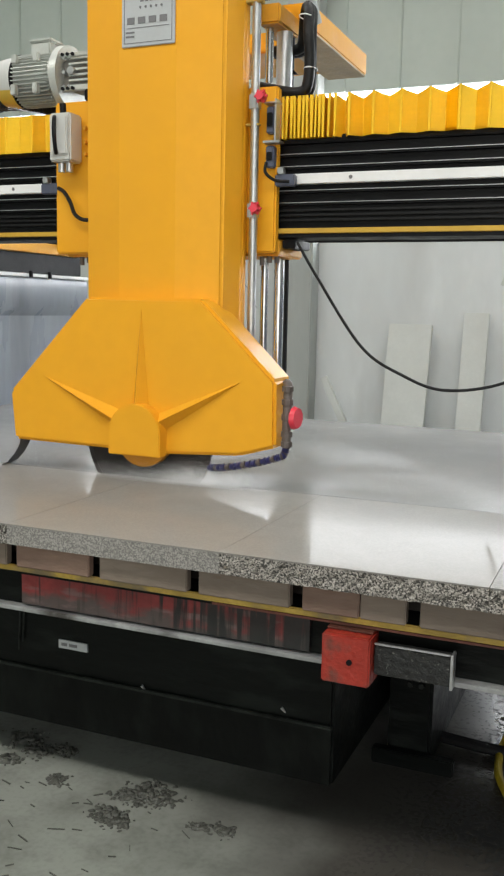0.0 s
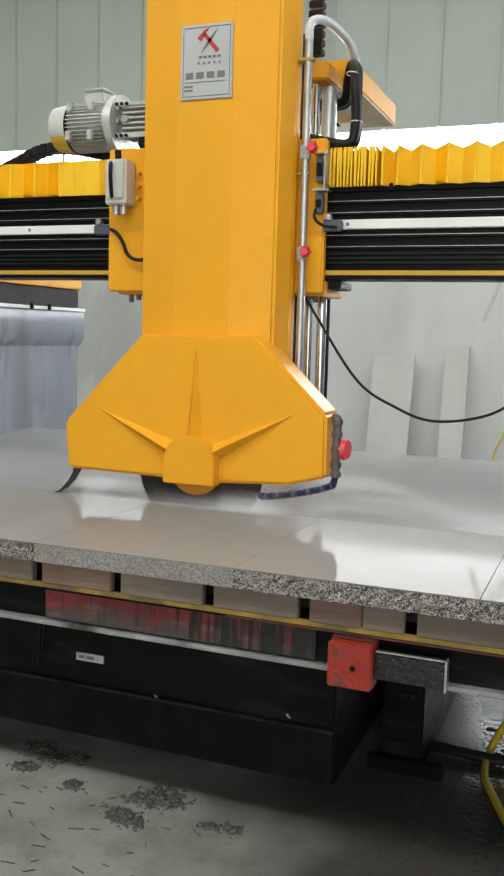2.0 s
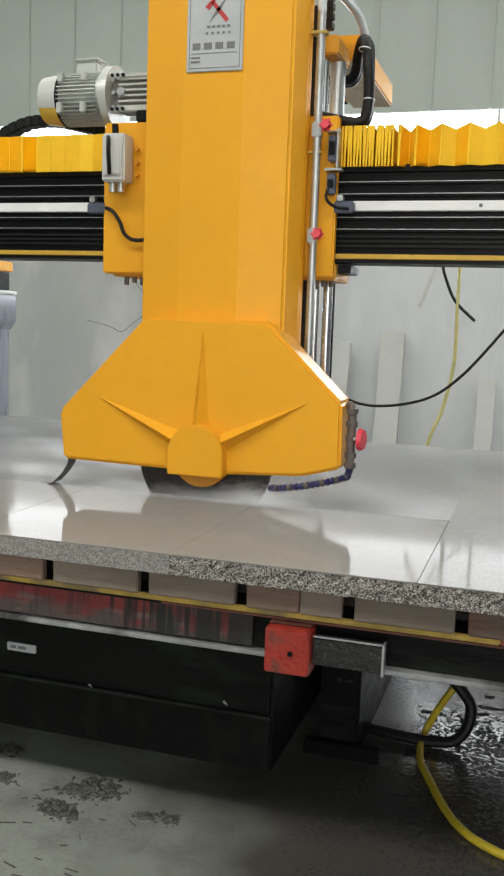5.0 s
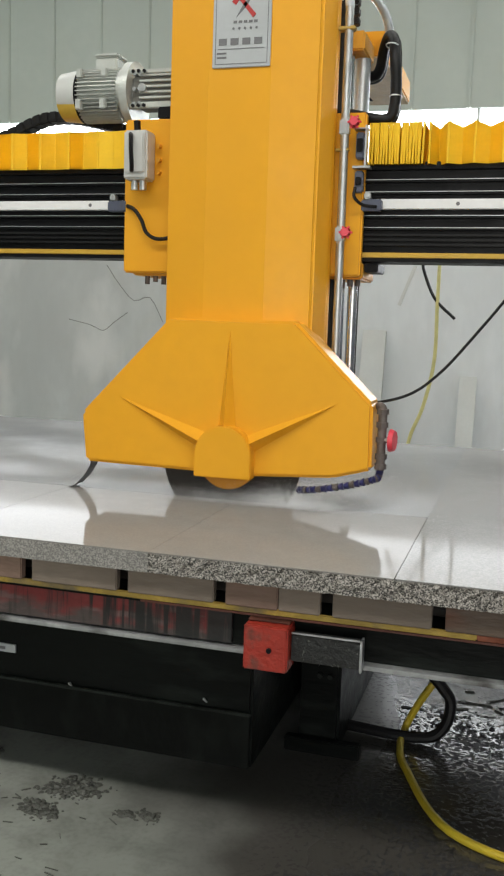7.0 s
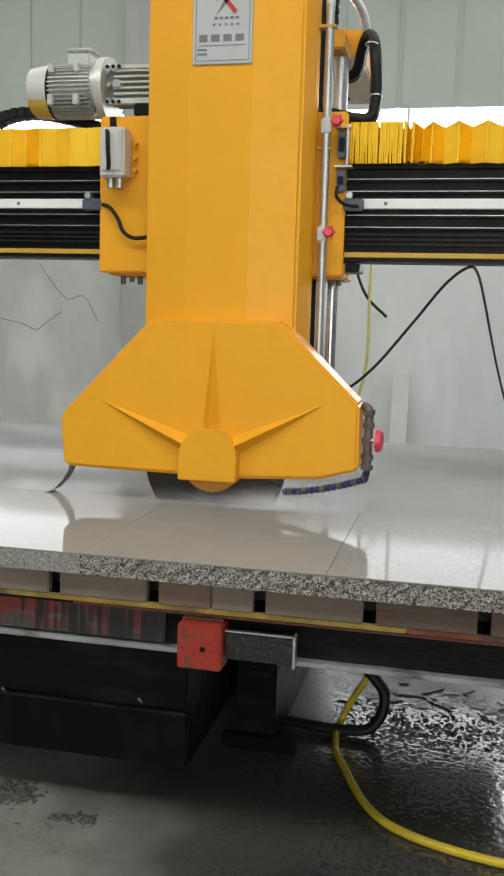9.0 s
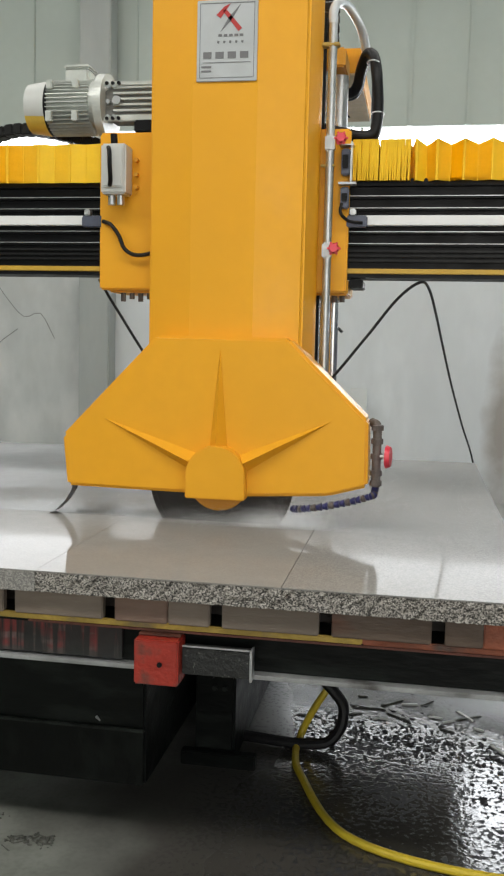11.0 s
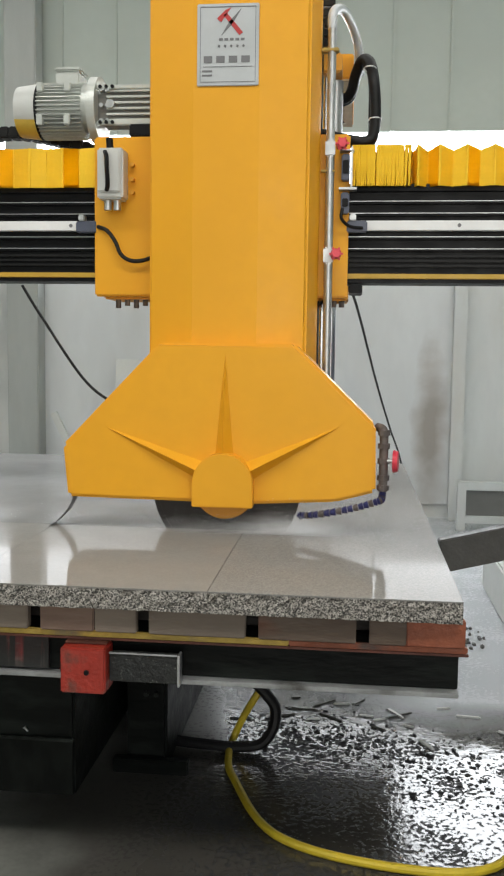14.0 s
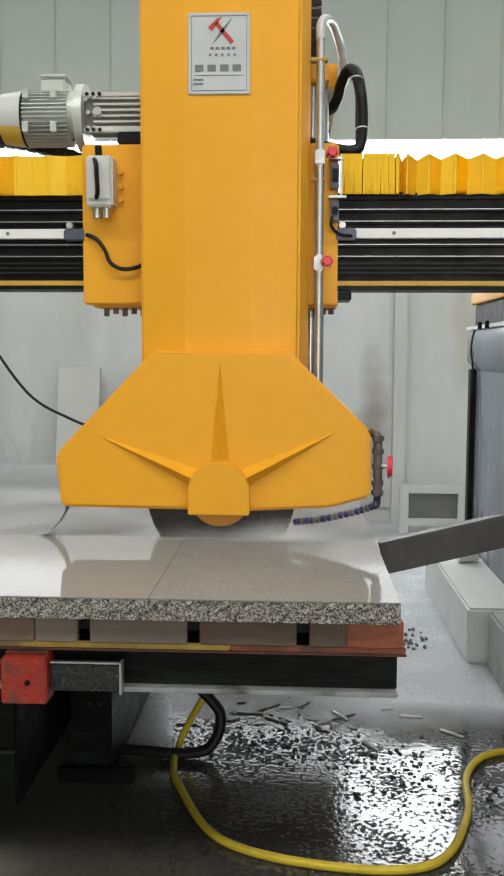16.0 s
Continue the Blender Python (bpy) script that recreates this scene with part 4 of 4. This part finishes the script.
for x, z in ((-0.648, 2.325), (-0.628, 2.17)):
    ring = [(x + 0.019 * math.cos(a), 0.813 + 0.031 * math.sin(a), z) for a in [2 * math.pi * k / 12 for k in range(13)]]
    part("cable_tie", tube(B(), ring, 0.002, seg=6, steps=2), WHITE_RAIL, head)

# coolant valve and jointed hose on the guard
cv = part("coolant_pipe", tube(B(), [(-0.60, 0.60, 1.218), (-0.585, 0.575, 1.212), (-0.582, 0.565, 1.185), (-0.582, 0.56, 1.10), (-0.582, 0.56, 1.03)], 0.0135, seg=12), DULL_PIPE, head, "tarnished coolant pipe")
for z in (1.205, 1.165, 1.12, 1.07, 1.04):
    part("pipe_nut", rod(B(), (-0.582, 0.562, z - 0.008), (-0.582, 0.562, z + 0.008), 0.018, seg=8), DULL_PIPE, cv)
part("valve_stem", rod(B(), (-0.575, 0.555, 1.122), (-0.552, 0.545, 1.122), 0.006, seg=8), GALV, cv)
part("valve_wheel", rod(B(), (-0.554, 0.545, 1.122), (-0.540, 0.543, 1.122), 0.035, 0.03, seg=10), RED_PLASTIC, cv, "red valve wheel")
line = smooth_path([(-0.582, 0.56, 1.03), (-0.585, 0.55, 1.008), (-0.60, 0.54, 1.000), (-0.655, 0.54, 0.982), (-0.721, 0.54, 0.966), (-0.79, 0.545, 0.953), (-0.835, 0.555, 0.948)], 4)
for i, (p, q) in enumerate(zip(line, line[1:])):
    part("hose_joint", rod(B(), p, p + (q - p) * 0.9, 0.0125, 0.0075, seg=10), PURPLE if i % 3 else DULL_PIPE, head)

# rubber flap at the trailing end of the guard
bm = B()
ra = [bm.verts.new((x, 0.545, z)) for x, z in ((-1.527, 1.0), (-1.533, 0.972), (-1.552, 0.94), (-1.585, 0.905), (-1.612, 0.8925))]
rb = [bm.verts.new((v.co.x, 0.60, v.co.z)) for v in ra]
for i in range(4):
    bm.faces.new((ra[i], ra[i + 1], rb[i + 1], rb[i]))
bmesh.ops.solidify(bm, geom=bm.faces[:], thickness=0.005)
part("rubber_flap", bm, FLAP, head, "grey rubber splash flap")

# fine spray thrown up round the cut
me_v, me_f = [], []
for k in range(150000):
    side, fine = random.random(), 1.0
    if side < 0.20:
        x = random.gauss(-1.02, 0.11)
        h = abs(random.gauss(0, 0.022))
        y = random.uniform(0.50, 0.565)
        fine = 0.8
    elif side < 0.58:
        x = random.gauss(-0.855, 0.085)
        h = abs(random.gauss(0, 0.028))
        y = random.uniform(0.515, 0.60)
    elif side < 0.89:
        x = -1.056 + 0.12 + abs(random.gauss(0, 0.30))
        h = abs(random.gauss(0, 0.055)) * (1 + 1.2 * (x + 1.0))
        y = random.gauss(0.70, 0.10)
        fine = 0.75
    else:
        x = -1.056 - abs(random.gauss(0.05, 0.2))
        h = abs(random.gauss(0, 0.02))
        y = random.gauss(0.64, 0.05)
    z, r = 0.893 + h, fine * random.uniform(0.00028, 0.00044)
    i = len(me_v)
    me_v += [(x + r, y, z - r * 0.5), (x - r * 0.7, y + r * 0.8, z - r * 0.5), (x - r * 0.7, y - r * 0.8, z - r * 0.5), (x, y, z + r)]
    me_f += [(i, i + 2, i + 1), (i, i + 1, i + 3), (i + 1, i + 2, i + 3), (i + 2, i, i + 3)]
me = bpy.data.meshes.new("water_spray")
me.from_pydata(me_v, [], me_f)
me.materials.append(SPRAY)
spray = new("water_spray", me)
spray.parent = head
tagged(spray, "fine white water spray round the blade", kind="stuff")

# ---- folding bellows over the beam ----
def bellows_panel(w, dip, name):
    """One stiff cloth panel, hinged at its origin, reaching w along x; its far edge is the inner fold."""
    bm = B()
    v = [bm.verts.new(c) for c in ((0, 0, 0), (w, 0, 0), (w, 0, 0.124 - dip), (0, 0, 0.124))]
    bm.faces.new(v)
    bmesh.ops.solidify(bm, geom=bm.faces[:], thickness=0.0015)
    rod(bm, (0.0015, 0, 0), (0.0015, 0, 0.124), 0.0033, seg=8)
    rod(bm, (w, 0, 0), (w, 0, 0.124 - dip), 0.0016, seg=6)
    return mesh_of(name, bm, CLOTH, False)


T_ROWS = [0.5 * k for k in range(33)]
HEAD_ROWS = [(0.0, -0.724), (2.5, -0.526), (5.0, -0.321), (7.5, -0.124), (9.0, 0.0), (11.5, 0.199), (13.5, 0.360), (16.0, 0.565)]


def head_at(t):
    for (a, p), (b, q) in zip(HEAD_ROWS, HEAD_ROWS[1:]):
        if a <= t <= b:
            return p + (q - p) * (t - a) / (b - a)
    return HEAD_ROWS[-1][1]


PANELS = []


def make_bellows(edge, sign, count, w, stretch, stacked, far, dip, label):
    th = true_size(thing("bellows", label, "bellows", "bellows over the beam"))
    me = bellows_panel(w, dip, "pleat")
    for i in range(count):
        ob = new("pleat", me)
        ob.parent = th
        PANELS.append((ob, i, edge, sign, count, w, stretch, stacked, far))
    return th


def panel_rows(i, edge, sign, count, w, stretch, stacked, far):
    rows = []
    for t in T_ROWS:
        start = edge + head_at(t)

        folds = 27 + 22.5 * (head_at(t) + 0.724)
        tight_step = 0.178 / folds if sign > 0 else stacked

        def hinge(k):
            if sign > 0:
                # folds next to the head are stacked, the others stay where they were laid
                home, tight = far - (count - k) * stretch, start + k * tight_step + 0.0016 * math.sin(2.1 * k) * math.sin(0.37 * k)
                gap = (home - tight) / 0.035
                return tight + 0.035 * (gap if gap > 30 else math.log(1 + math.exp(gap)))
            return max(start - k * stretch, far + (count - k) * stacked)
        even = i % 2 == 0
        a, c = (hinge(i), hinge(i + 2)) if even else (hinge(i + 1), hinge(i - 1))
        dx = max(-w * 0.999, min(w * 0.999, (c - a) / 2))
        dy = math.sqrt(max(0.0, w * w - dx * dx))
        rows.append((t, pose(a, 0.757, 1.957, 1.8 * math.sin(1.9 * (i // 2)) * dy / w, 0, math.degrees(math.atan2(dy, dx)))))
    return rows


make_bellows(-0.695, 1, 90, 0.0465, 0.0425, 0.0046, 1.5, 0.014, "yellow cloth bellows, folded tight beside the head")
make_bellows(-1.515, -1, 64, 0.0549, 0.0546, 0.005, -4.4, 0.0015, "yellow cloth bellows, pulled almost flat")

# ---- loose things ----
cable = solid("hanging_cable", tube(B(), [(-0.31 + 1.012 * (x + 0.31), -2.17 + 1.012 * (y + 2.17), 1.447 + 1.012 * (z - 1.447)) for x, y, z in [(-1.43, 0.95, 1.655), (-1.36, 0.95, 1.545), (-1.2, 0.95, 1.32), (-1.06, 0.95, 1.232), (-0.92, 0.95, 1.19), (-0.74, 0.95, 1.222), (-0.62, 0.95, 1.31),
      (-0.49, 0.95, 1.47), (-0.39, 0.95, 1.60), (-0.318, 0.95, 1.656), (-0.285, 1.1, 1.643), (-0.25, 1.4, 1.555), (-0.216, 1.7, 1.449), (-0.159, 2.1, 1.271), (-0.085, 2.5, 1.059), (-0.004, 2.85, 0.84), (0.05, 3.0, 0.55)]], 0.005),
      RUBBER, "black cable sagging below the beam", "cable")


def leaning_stone(x, w, h, mat, label, lean=0.25, y=5.45):
    bm = box(B(), -w / 2, w / 2, -0.03, 0.03, 0, h, 0.004)
    ob = solid("leaning_stone", bm, mat, label, "stone slab", "slabs against the wall")
    ob.matrix_world = pose(x, y, 0.012, -math.degrees(math.asin(lean / h)))
    return ob


leaning_stone(-2.14, 0.36, 1.34, STONE_PALE, "pale wide stone offcut leaning on the wall", y=5.44)
leaning_stone(-1.60, 0.2, 1.44, STONE_PALE, "tall narrow pale stone strip leaning on the wall", y=5.44)
leaning_stone(-0.80, 0.14, 1.09, STONE_PALE, "short narrow pale stone strip leaning on the wall", y=5.44)

bm = box(B(), -0.03, 0.03, -0.02, 0.02, 0.0, 0.965, 0.004)
solid("leaning_lath", bm, STONE_PALE, "pale narrow lath leaning askew on the pilaster", "lath").matrix_world = pose(-2.395, 5.47, 0.01, -2, -27)

bm = box(B(), 0.55, 0.83, 2.06, 3.5, 0.0, 0.27, 0.012)
solid("concrete_block", bm, STONE_PALE, "pale rough stone block beside the runway", "stone block", "foundation blocks")
bm = box(B(), 0.64, 0.83, 0.9, 2.03, 0.0, 0.27, 0.012)
solid("concrete_block", bm, CONCRETE, "grey concrete block beside the runway", "stone block", "foundation blocks")
bm = box(B(), 0.0, 0.95, -0.03, 0.03, 0.0, 0.125, 0.004)
st = solid("stone_offcut", bm, STONE_DARK, "dark grey stone strip bridging table and runway", "stone offcut")
st.matrix_world = pose(0.09, 1.32, 0.610, 0, -13, 4)
solid("stone_rubble", prism(B(), [(0.0, 0.0), (0.13, 0.02), (0.1, 0.09), (0.03, 0.07)], 0.0, 0.1, 0.006), STONE_PALE, "pale broken stone lump on the block", "stone").location = (0.66, 3.0, 0.272)

solid("yellow_hose", tube(B(), [(-0.50, 1.10, 0.30), (-0.56, 1.07, 0.235), (-0.60, 1.05, 0.18), (-0.645, 1.05, 0.10), (-0.68, 1.04, 0.02), (-0.68, 0.90, 0.014), (-0.64, 0.74, 0.014), (-0.47, 0.40, 0.014), (-0.14, 0.275, 0.014), (0.147, 0.31, 0.014),
      (0.29, 0.60, 0.014), (0.33, 0.85, 0.014), (0.42, 1.02, 0.014), (0.56, 1.08, 0.014), (0.72, 1.02, 0.014)], 0.013), HOSE_YELLOW, "yellow garden hose lying on the wet floor", "hose")
solid("hanging_cable", tube(B(), [(0.792, 3.3, 1.62), (0.770, 3.3, 1.56), (0.762, 3.3, 1.47), (0.774, 3.3, 1.39), (0.772, 3.3, 1.24)], 0.006, seg=8), RUBBER, "thin black cable hanging down the runway", "cable")
solid("black_hose", tube(B(), [(-0.66, 1.0, 0.40), (-0.60, 1.0, 0.26), (-0.56, 1.0, 0.212), (-0.525, 1.0, 0.16), (-0.53, 0.99, 0.09), (-0.57, 0.98, 0.035), (-0.64, 0.97, 0.022), (-0.74, 0.97, 0.022), (-0.95, 1.0, 0.022)], 0.02), RUBBER, "thick black hose looping down to the floor", "hose")

# hose, cord and lath hanging from a thin bar that lies across both runways behind the bridge
solid("hanger_bar", rod(B(), (-4.3, 3.3, 1.842), (1.2, 3.3, 1.842), 0.015, seg=12), RUBBER, "thin dark bar lying across both runways", "bar")
solid("hanging_hose", tube(B(), [(-0.865, 3.3, 1.845), (-0.865, 3.3, 1.6), (-0.865, 3.3, 1.27), (-0.915, 3.3, 1.0), (-0.985, 3.3, 0.80), (-1.02, 3.3, 0.5), (-1.02, 3.3, 0.01)], 0.011, seg=8), HOSE_PALE, "yellow hose hanging behind the bridge", "hose")
solid("hanging_cable", tube(B(), [(-0.965, 3.3, 1.845), (-0.945, 3.3, 1.77), (-0.88, 3.3, 1.63), (-0.761, 3.3, 1.517)], 0.009, seg=8), RUBBER, "dark cord hanging behind the bridge", "cable")
solid("hanging_lath", prism(B(), [(-1.094, 1.59), (-1.077, 1.584), (-0.984, 1.838), (-1.001, 1.844)], 3.286, 3.306, 0.002), STONE_PALE, "pale lath hanging behind the bridge", "lath")

# pale frame with a dark opening at the foot of the wall
fr = thing("low_frame", "pale steel frame with a dark opening at the wall", "frame")
for x in (0.62, 1.09):
    part("post", box(B(), x - 0.035, x + 0.035, 5.27, 5.33, 0.0, 0.40, 0.004), PANEL, fr)
part("rail", box(B(), 0.655, 1.055, 5.27, 5.33, 0.33, 0.40, 0.004), PANEL, fr)
part("rail", box(B(), 0.655, 1.055, 5.27, 5.33, 0.06, 0.12, 0.004), PANEL, fr)
part("back_panel", box(B(), 0.655, 1.055, 5.31, 5.325, 0.12, 0.33), STONE_GREY, fr)
solid("wall_post", box(B(), 0.56, 0.67, 5.70, 5.79, 0.0, 2.04, 0.006), PANEL, "pale square post against the wall", "post")

# mud and splinters on the floor
def lump(bm, x, y, sx, sy, h):
    m = Matrix.Translation((x, y, h * 0.25)) @ Matrix.Rotation(random.uniform(0, 3.1), 4, "Z") @ Matrix.Diagonal((sx, sy, h, 1))
    for v in bmesh.ops.create_icosphere(bm, subdivisions=1, radius=1, matrix=m)["verts"]:
        v.co += Vector((random.uniform(-0.2, 0.2) * sx, random.uniform(-0.2, 0.2) * sy, random.uniform(-0.15, 0.25) * h))


def mud_clod(x, y, r, label):
    """A trodden heap of sludge: soft lumps run together, higher in the middle, with crumbs round it."""
    bm = B()
    for k in range(int(800 * r)):
        a, d = random.uniform(0, 6.28), 1.3 * r * math.sqrt(random.random()) * random.uniform(0.45, 1.0)
        q = max(0.3, 1 - d / (1.7 * r))
        sx = random.uniform(0.008, 0.024) * q
        lump(bm, d * math.cos(a), 0.7 * d * math.sin(a), sx, sx * random.uniform(0.4, 0.9), random.uniform(0.003, 0.010) * q)
    ob = solid("mud_clod", bm, MUD, label, "mud clod", "mud on the floor", kind="stuff", smooth=False)
    ob.data.shade_smooth()
    ob.location = (x, y, 0.0)
    return ob


for x, y, r in ((-1.60, 0.30, 0.10), (-1.65, 0.25, 0.075), (-1.55, 0.27, 0.055), (-1.66, 0.14, 0.07), (-1.61, 0.11, 0.05), (-2.15, 0.42, 0.09), (-2.06, 0.37, 0.07), (-1.98, 0.41, 0.06), (-2.12, 0.28, 0.06), (-1.33, 0.20, 0.05), (-1.40, 0.19, 0.03), (-1.90, 0.24, 0.05)):
    mud_clod(x, y, r, "trodden heap of dark wet sludge on the floor")

# thin flakes trodden into the drying mud
bm = B()
for k in range(48):
    x, y = random.uniform(-2.25, -1.35), random.uniform(-0.25, 0.22)
    ln, w = random.uniform(0.006, 0.024), random.uniform(0.0008, 0.002)
    m = Matrix.Translation((x, y, 0.0012)) @ Matrix.Rotation(random.gauss(-0.25, 0.5), 4, "Z") @ Matrix.Diagonal((2 * ln, 2 * w, 0.0024, 1))
    bmesh.ops.create_cube(bm, size=1, matrix=m)
solid("stone_flakes", bm, MUD, "thin dark stone flakes trodden into the mud", "stone flakes", kind="stuff")

# sludge crumbs standing out of the puddle
bm = B()
for k in range(900):
    if k < 560:
        x, y = random.gauss(-0.36, 0.17), random.gauss(1.12, 0.13)
    else:
        x, y = random.uniform(-0.12, 0.42), random.gauss(0.88, 0.16)
    if y < 0.55 or (x < -0.15 and y < 0.9) or x < -0.72:
        continue
    sx = random.choice((0.003, 0.004, 0.005, 0.007, 0.011)) * random.uniform(0.7, 1.3)
    lump(bm, x, y, sx, sx * random.uniform(0.5, 0.9), sx * random.uniform(0.3, 0.6))
solid("sludge_crumbs", bm, CRUMB, "dark crumbs of sludge standing in the puddle", "sludge", kind="stuff")


def splinter(x, y, ln, w, h, turn, mat, label):
    """A snapped strip of stone, tapered and skewed at its broken ends."""
    bm = prism(B(), [(-ln, 0.0), (ln * 0.95, 0.0), (ln, h * 0.6), (ln * 0.8, h), (-ln * 0.85, h * 0.9)], -w, w, 0.0006)
    for v in bm.verts:
        v.co.y *= 1.0 - 0.35 * max(0.0, v.co.x / ln)
        v.co.y += 0.15 * w * math.sin(40 * v.co.x)
    ob = solid("splinter", bm, mat, label, "stone splinter", "splinters on the floor")
    ob.matrix_world = pose(x, y, 0.001, 0, 0, turn)


for x, y, ln, w, turn in ((-0.075, 1.40, 0.055, 0.007, -58), (0.025, 1.12, 0.045, 0.008, -62), (0.21, 1.405, 0.05, 0.006, -8), (0.345, 1.25, 0.055, 0.007, -42), (-0.29, 1.47, 0.035, 0.005, 8), (-0.19, 1.36, 0.03, 0.005, -12), (-0.40, 1.30, 0.03, 0.006, 10), (-0.14, 1.33, 0.03, 0.004, 30), (0.12, 1.48, 0.03, 0.005, 15), (-0.03, 1.28, 0.022, 0.005, -30)):
    splinter(x, y, ln, w, 0.007, turn, STONE_PALE, "pale stone splinter lying in the wet")
for x, y, ln, w, turn in ((-0.06, 1.385, 0.06, 0.006, 33), (-0.36, 1.47, 0.06, 0.006, 42), (-0.45, 1.40, 0.07, 0.005, -6), (-0.33, 1.33, 0.06, 0.004, -38), (-0.68, 1.27, 0.045, 0.004, 2), (-0.22, 1.50, 0.04, 0.005, 50), (-0.50, 1.33, 0.03, 0.006, 20), (-0.53, 1.24, 0.025, 0.007, 0), (-0.48, 1.52, 0.02, 0.010, 5), (-0.15, 1.25, 0.03, 0.004, -30)):
    splinter(x, y, ln, w, 0.006, turn, MUD, "dark wet stone splinter lying in the puddle")
for k in range(22):
    r = random.uniform(0.005, 0.014)
    bm = B()
    bmesh.ops.create_icosphere(bm, subdivisions=1, radius=r)
    for v in bm.verts:
        v.co *= random.uniform(0.7, 1.2)
    ob = solid("stone_chip", bm, STONE_GREY, "grey stone chip beside the table", "stone chip", "chips beside the table")
    ob.location = (random.uniform(0.27, 0.42), random.uniform(2.2, 2.65), r * 0.6)


def motions():
    walk(head, [(t, pose(ORIGIN[0] + SCALE * x, ORIGIN[1], ORIGIN[2])) for t, x in HEAD_ROWS])
    walk(blade, [(0.1 * k, pose(-1.056, 0.575, 1.025, 0, 70 * k, 0)) for k in range(161)])
    for ob, *rest in PANELS:
        walk(ob, panel_rows(*rest))


motions()
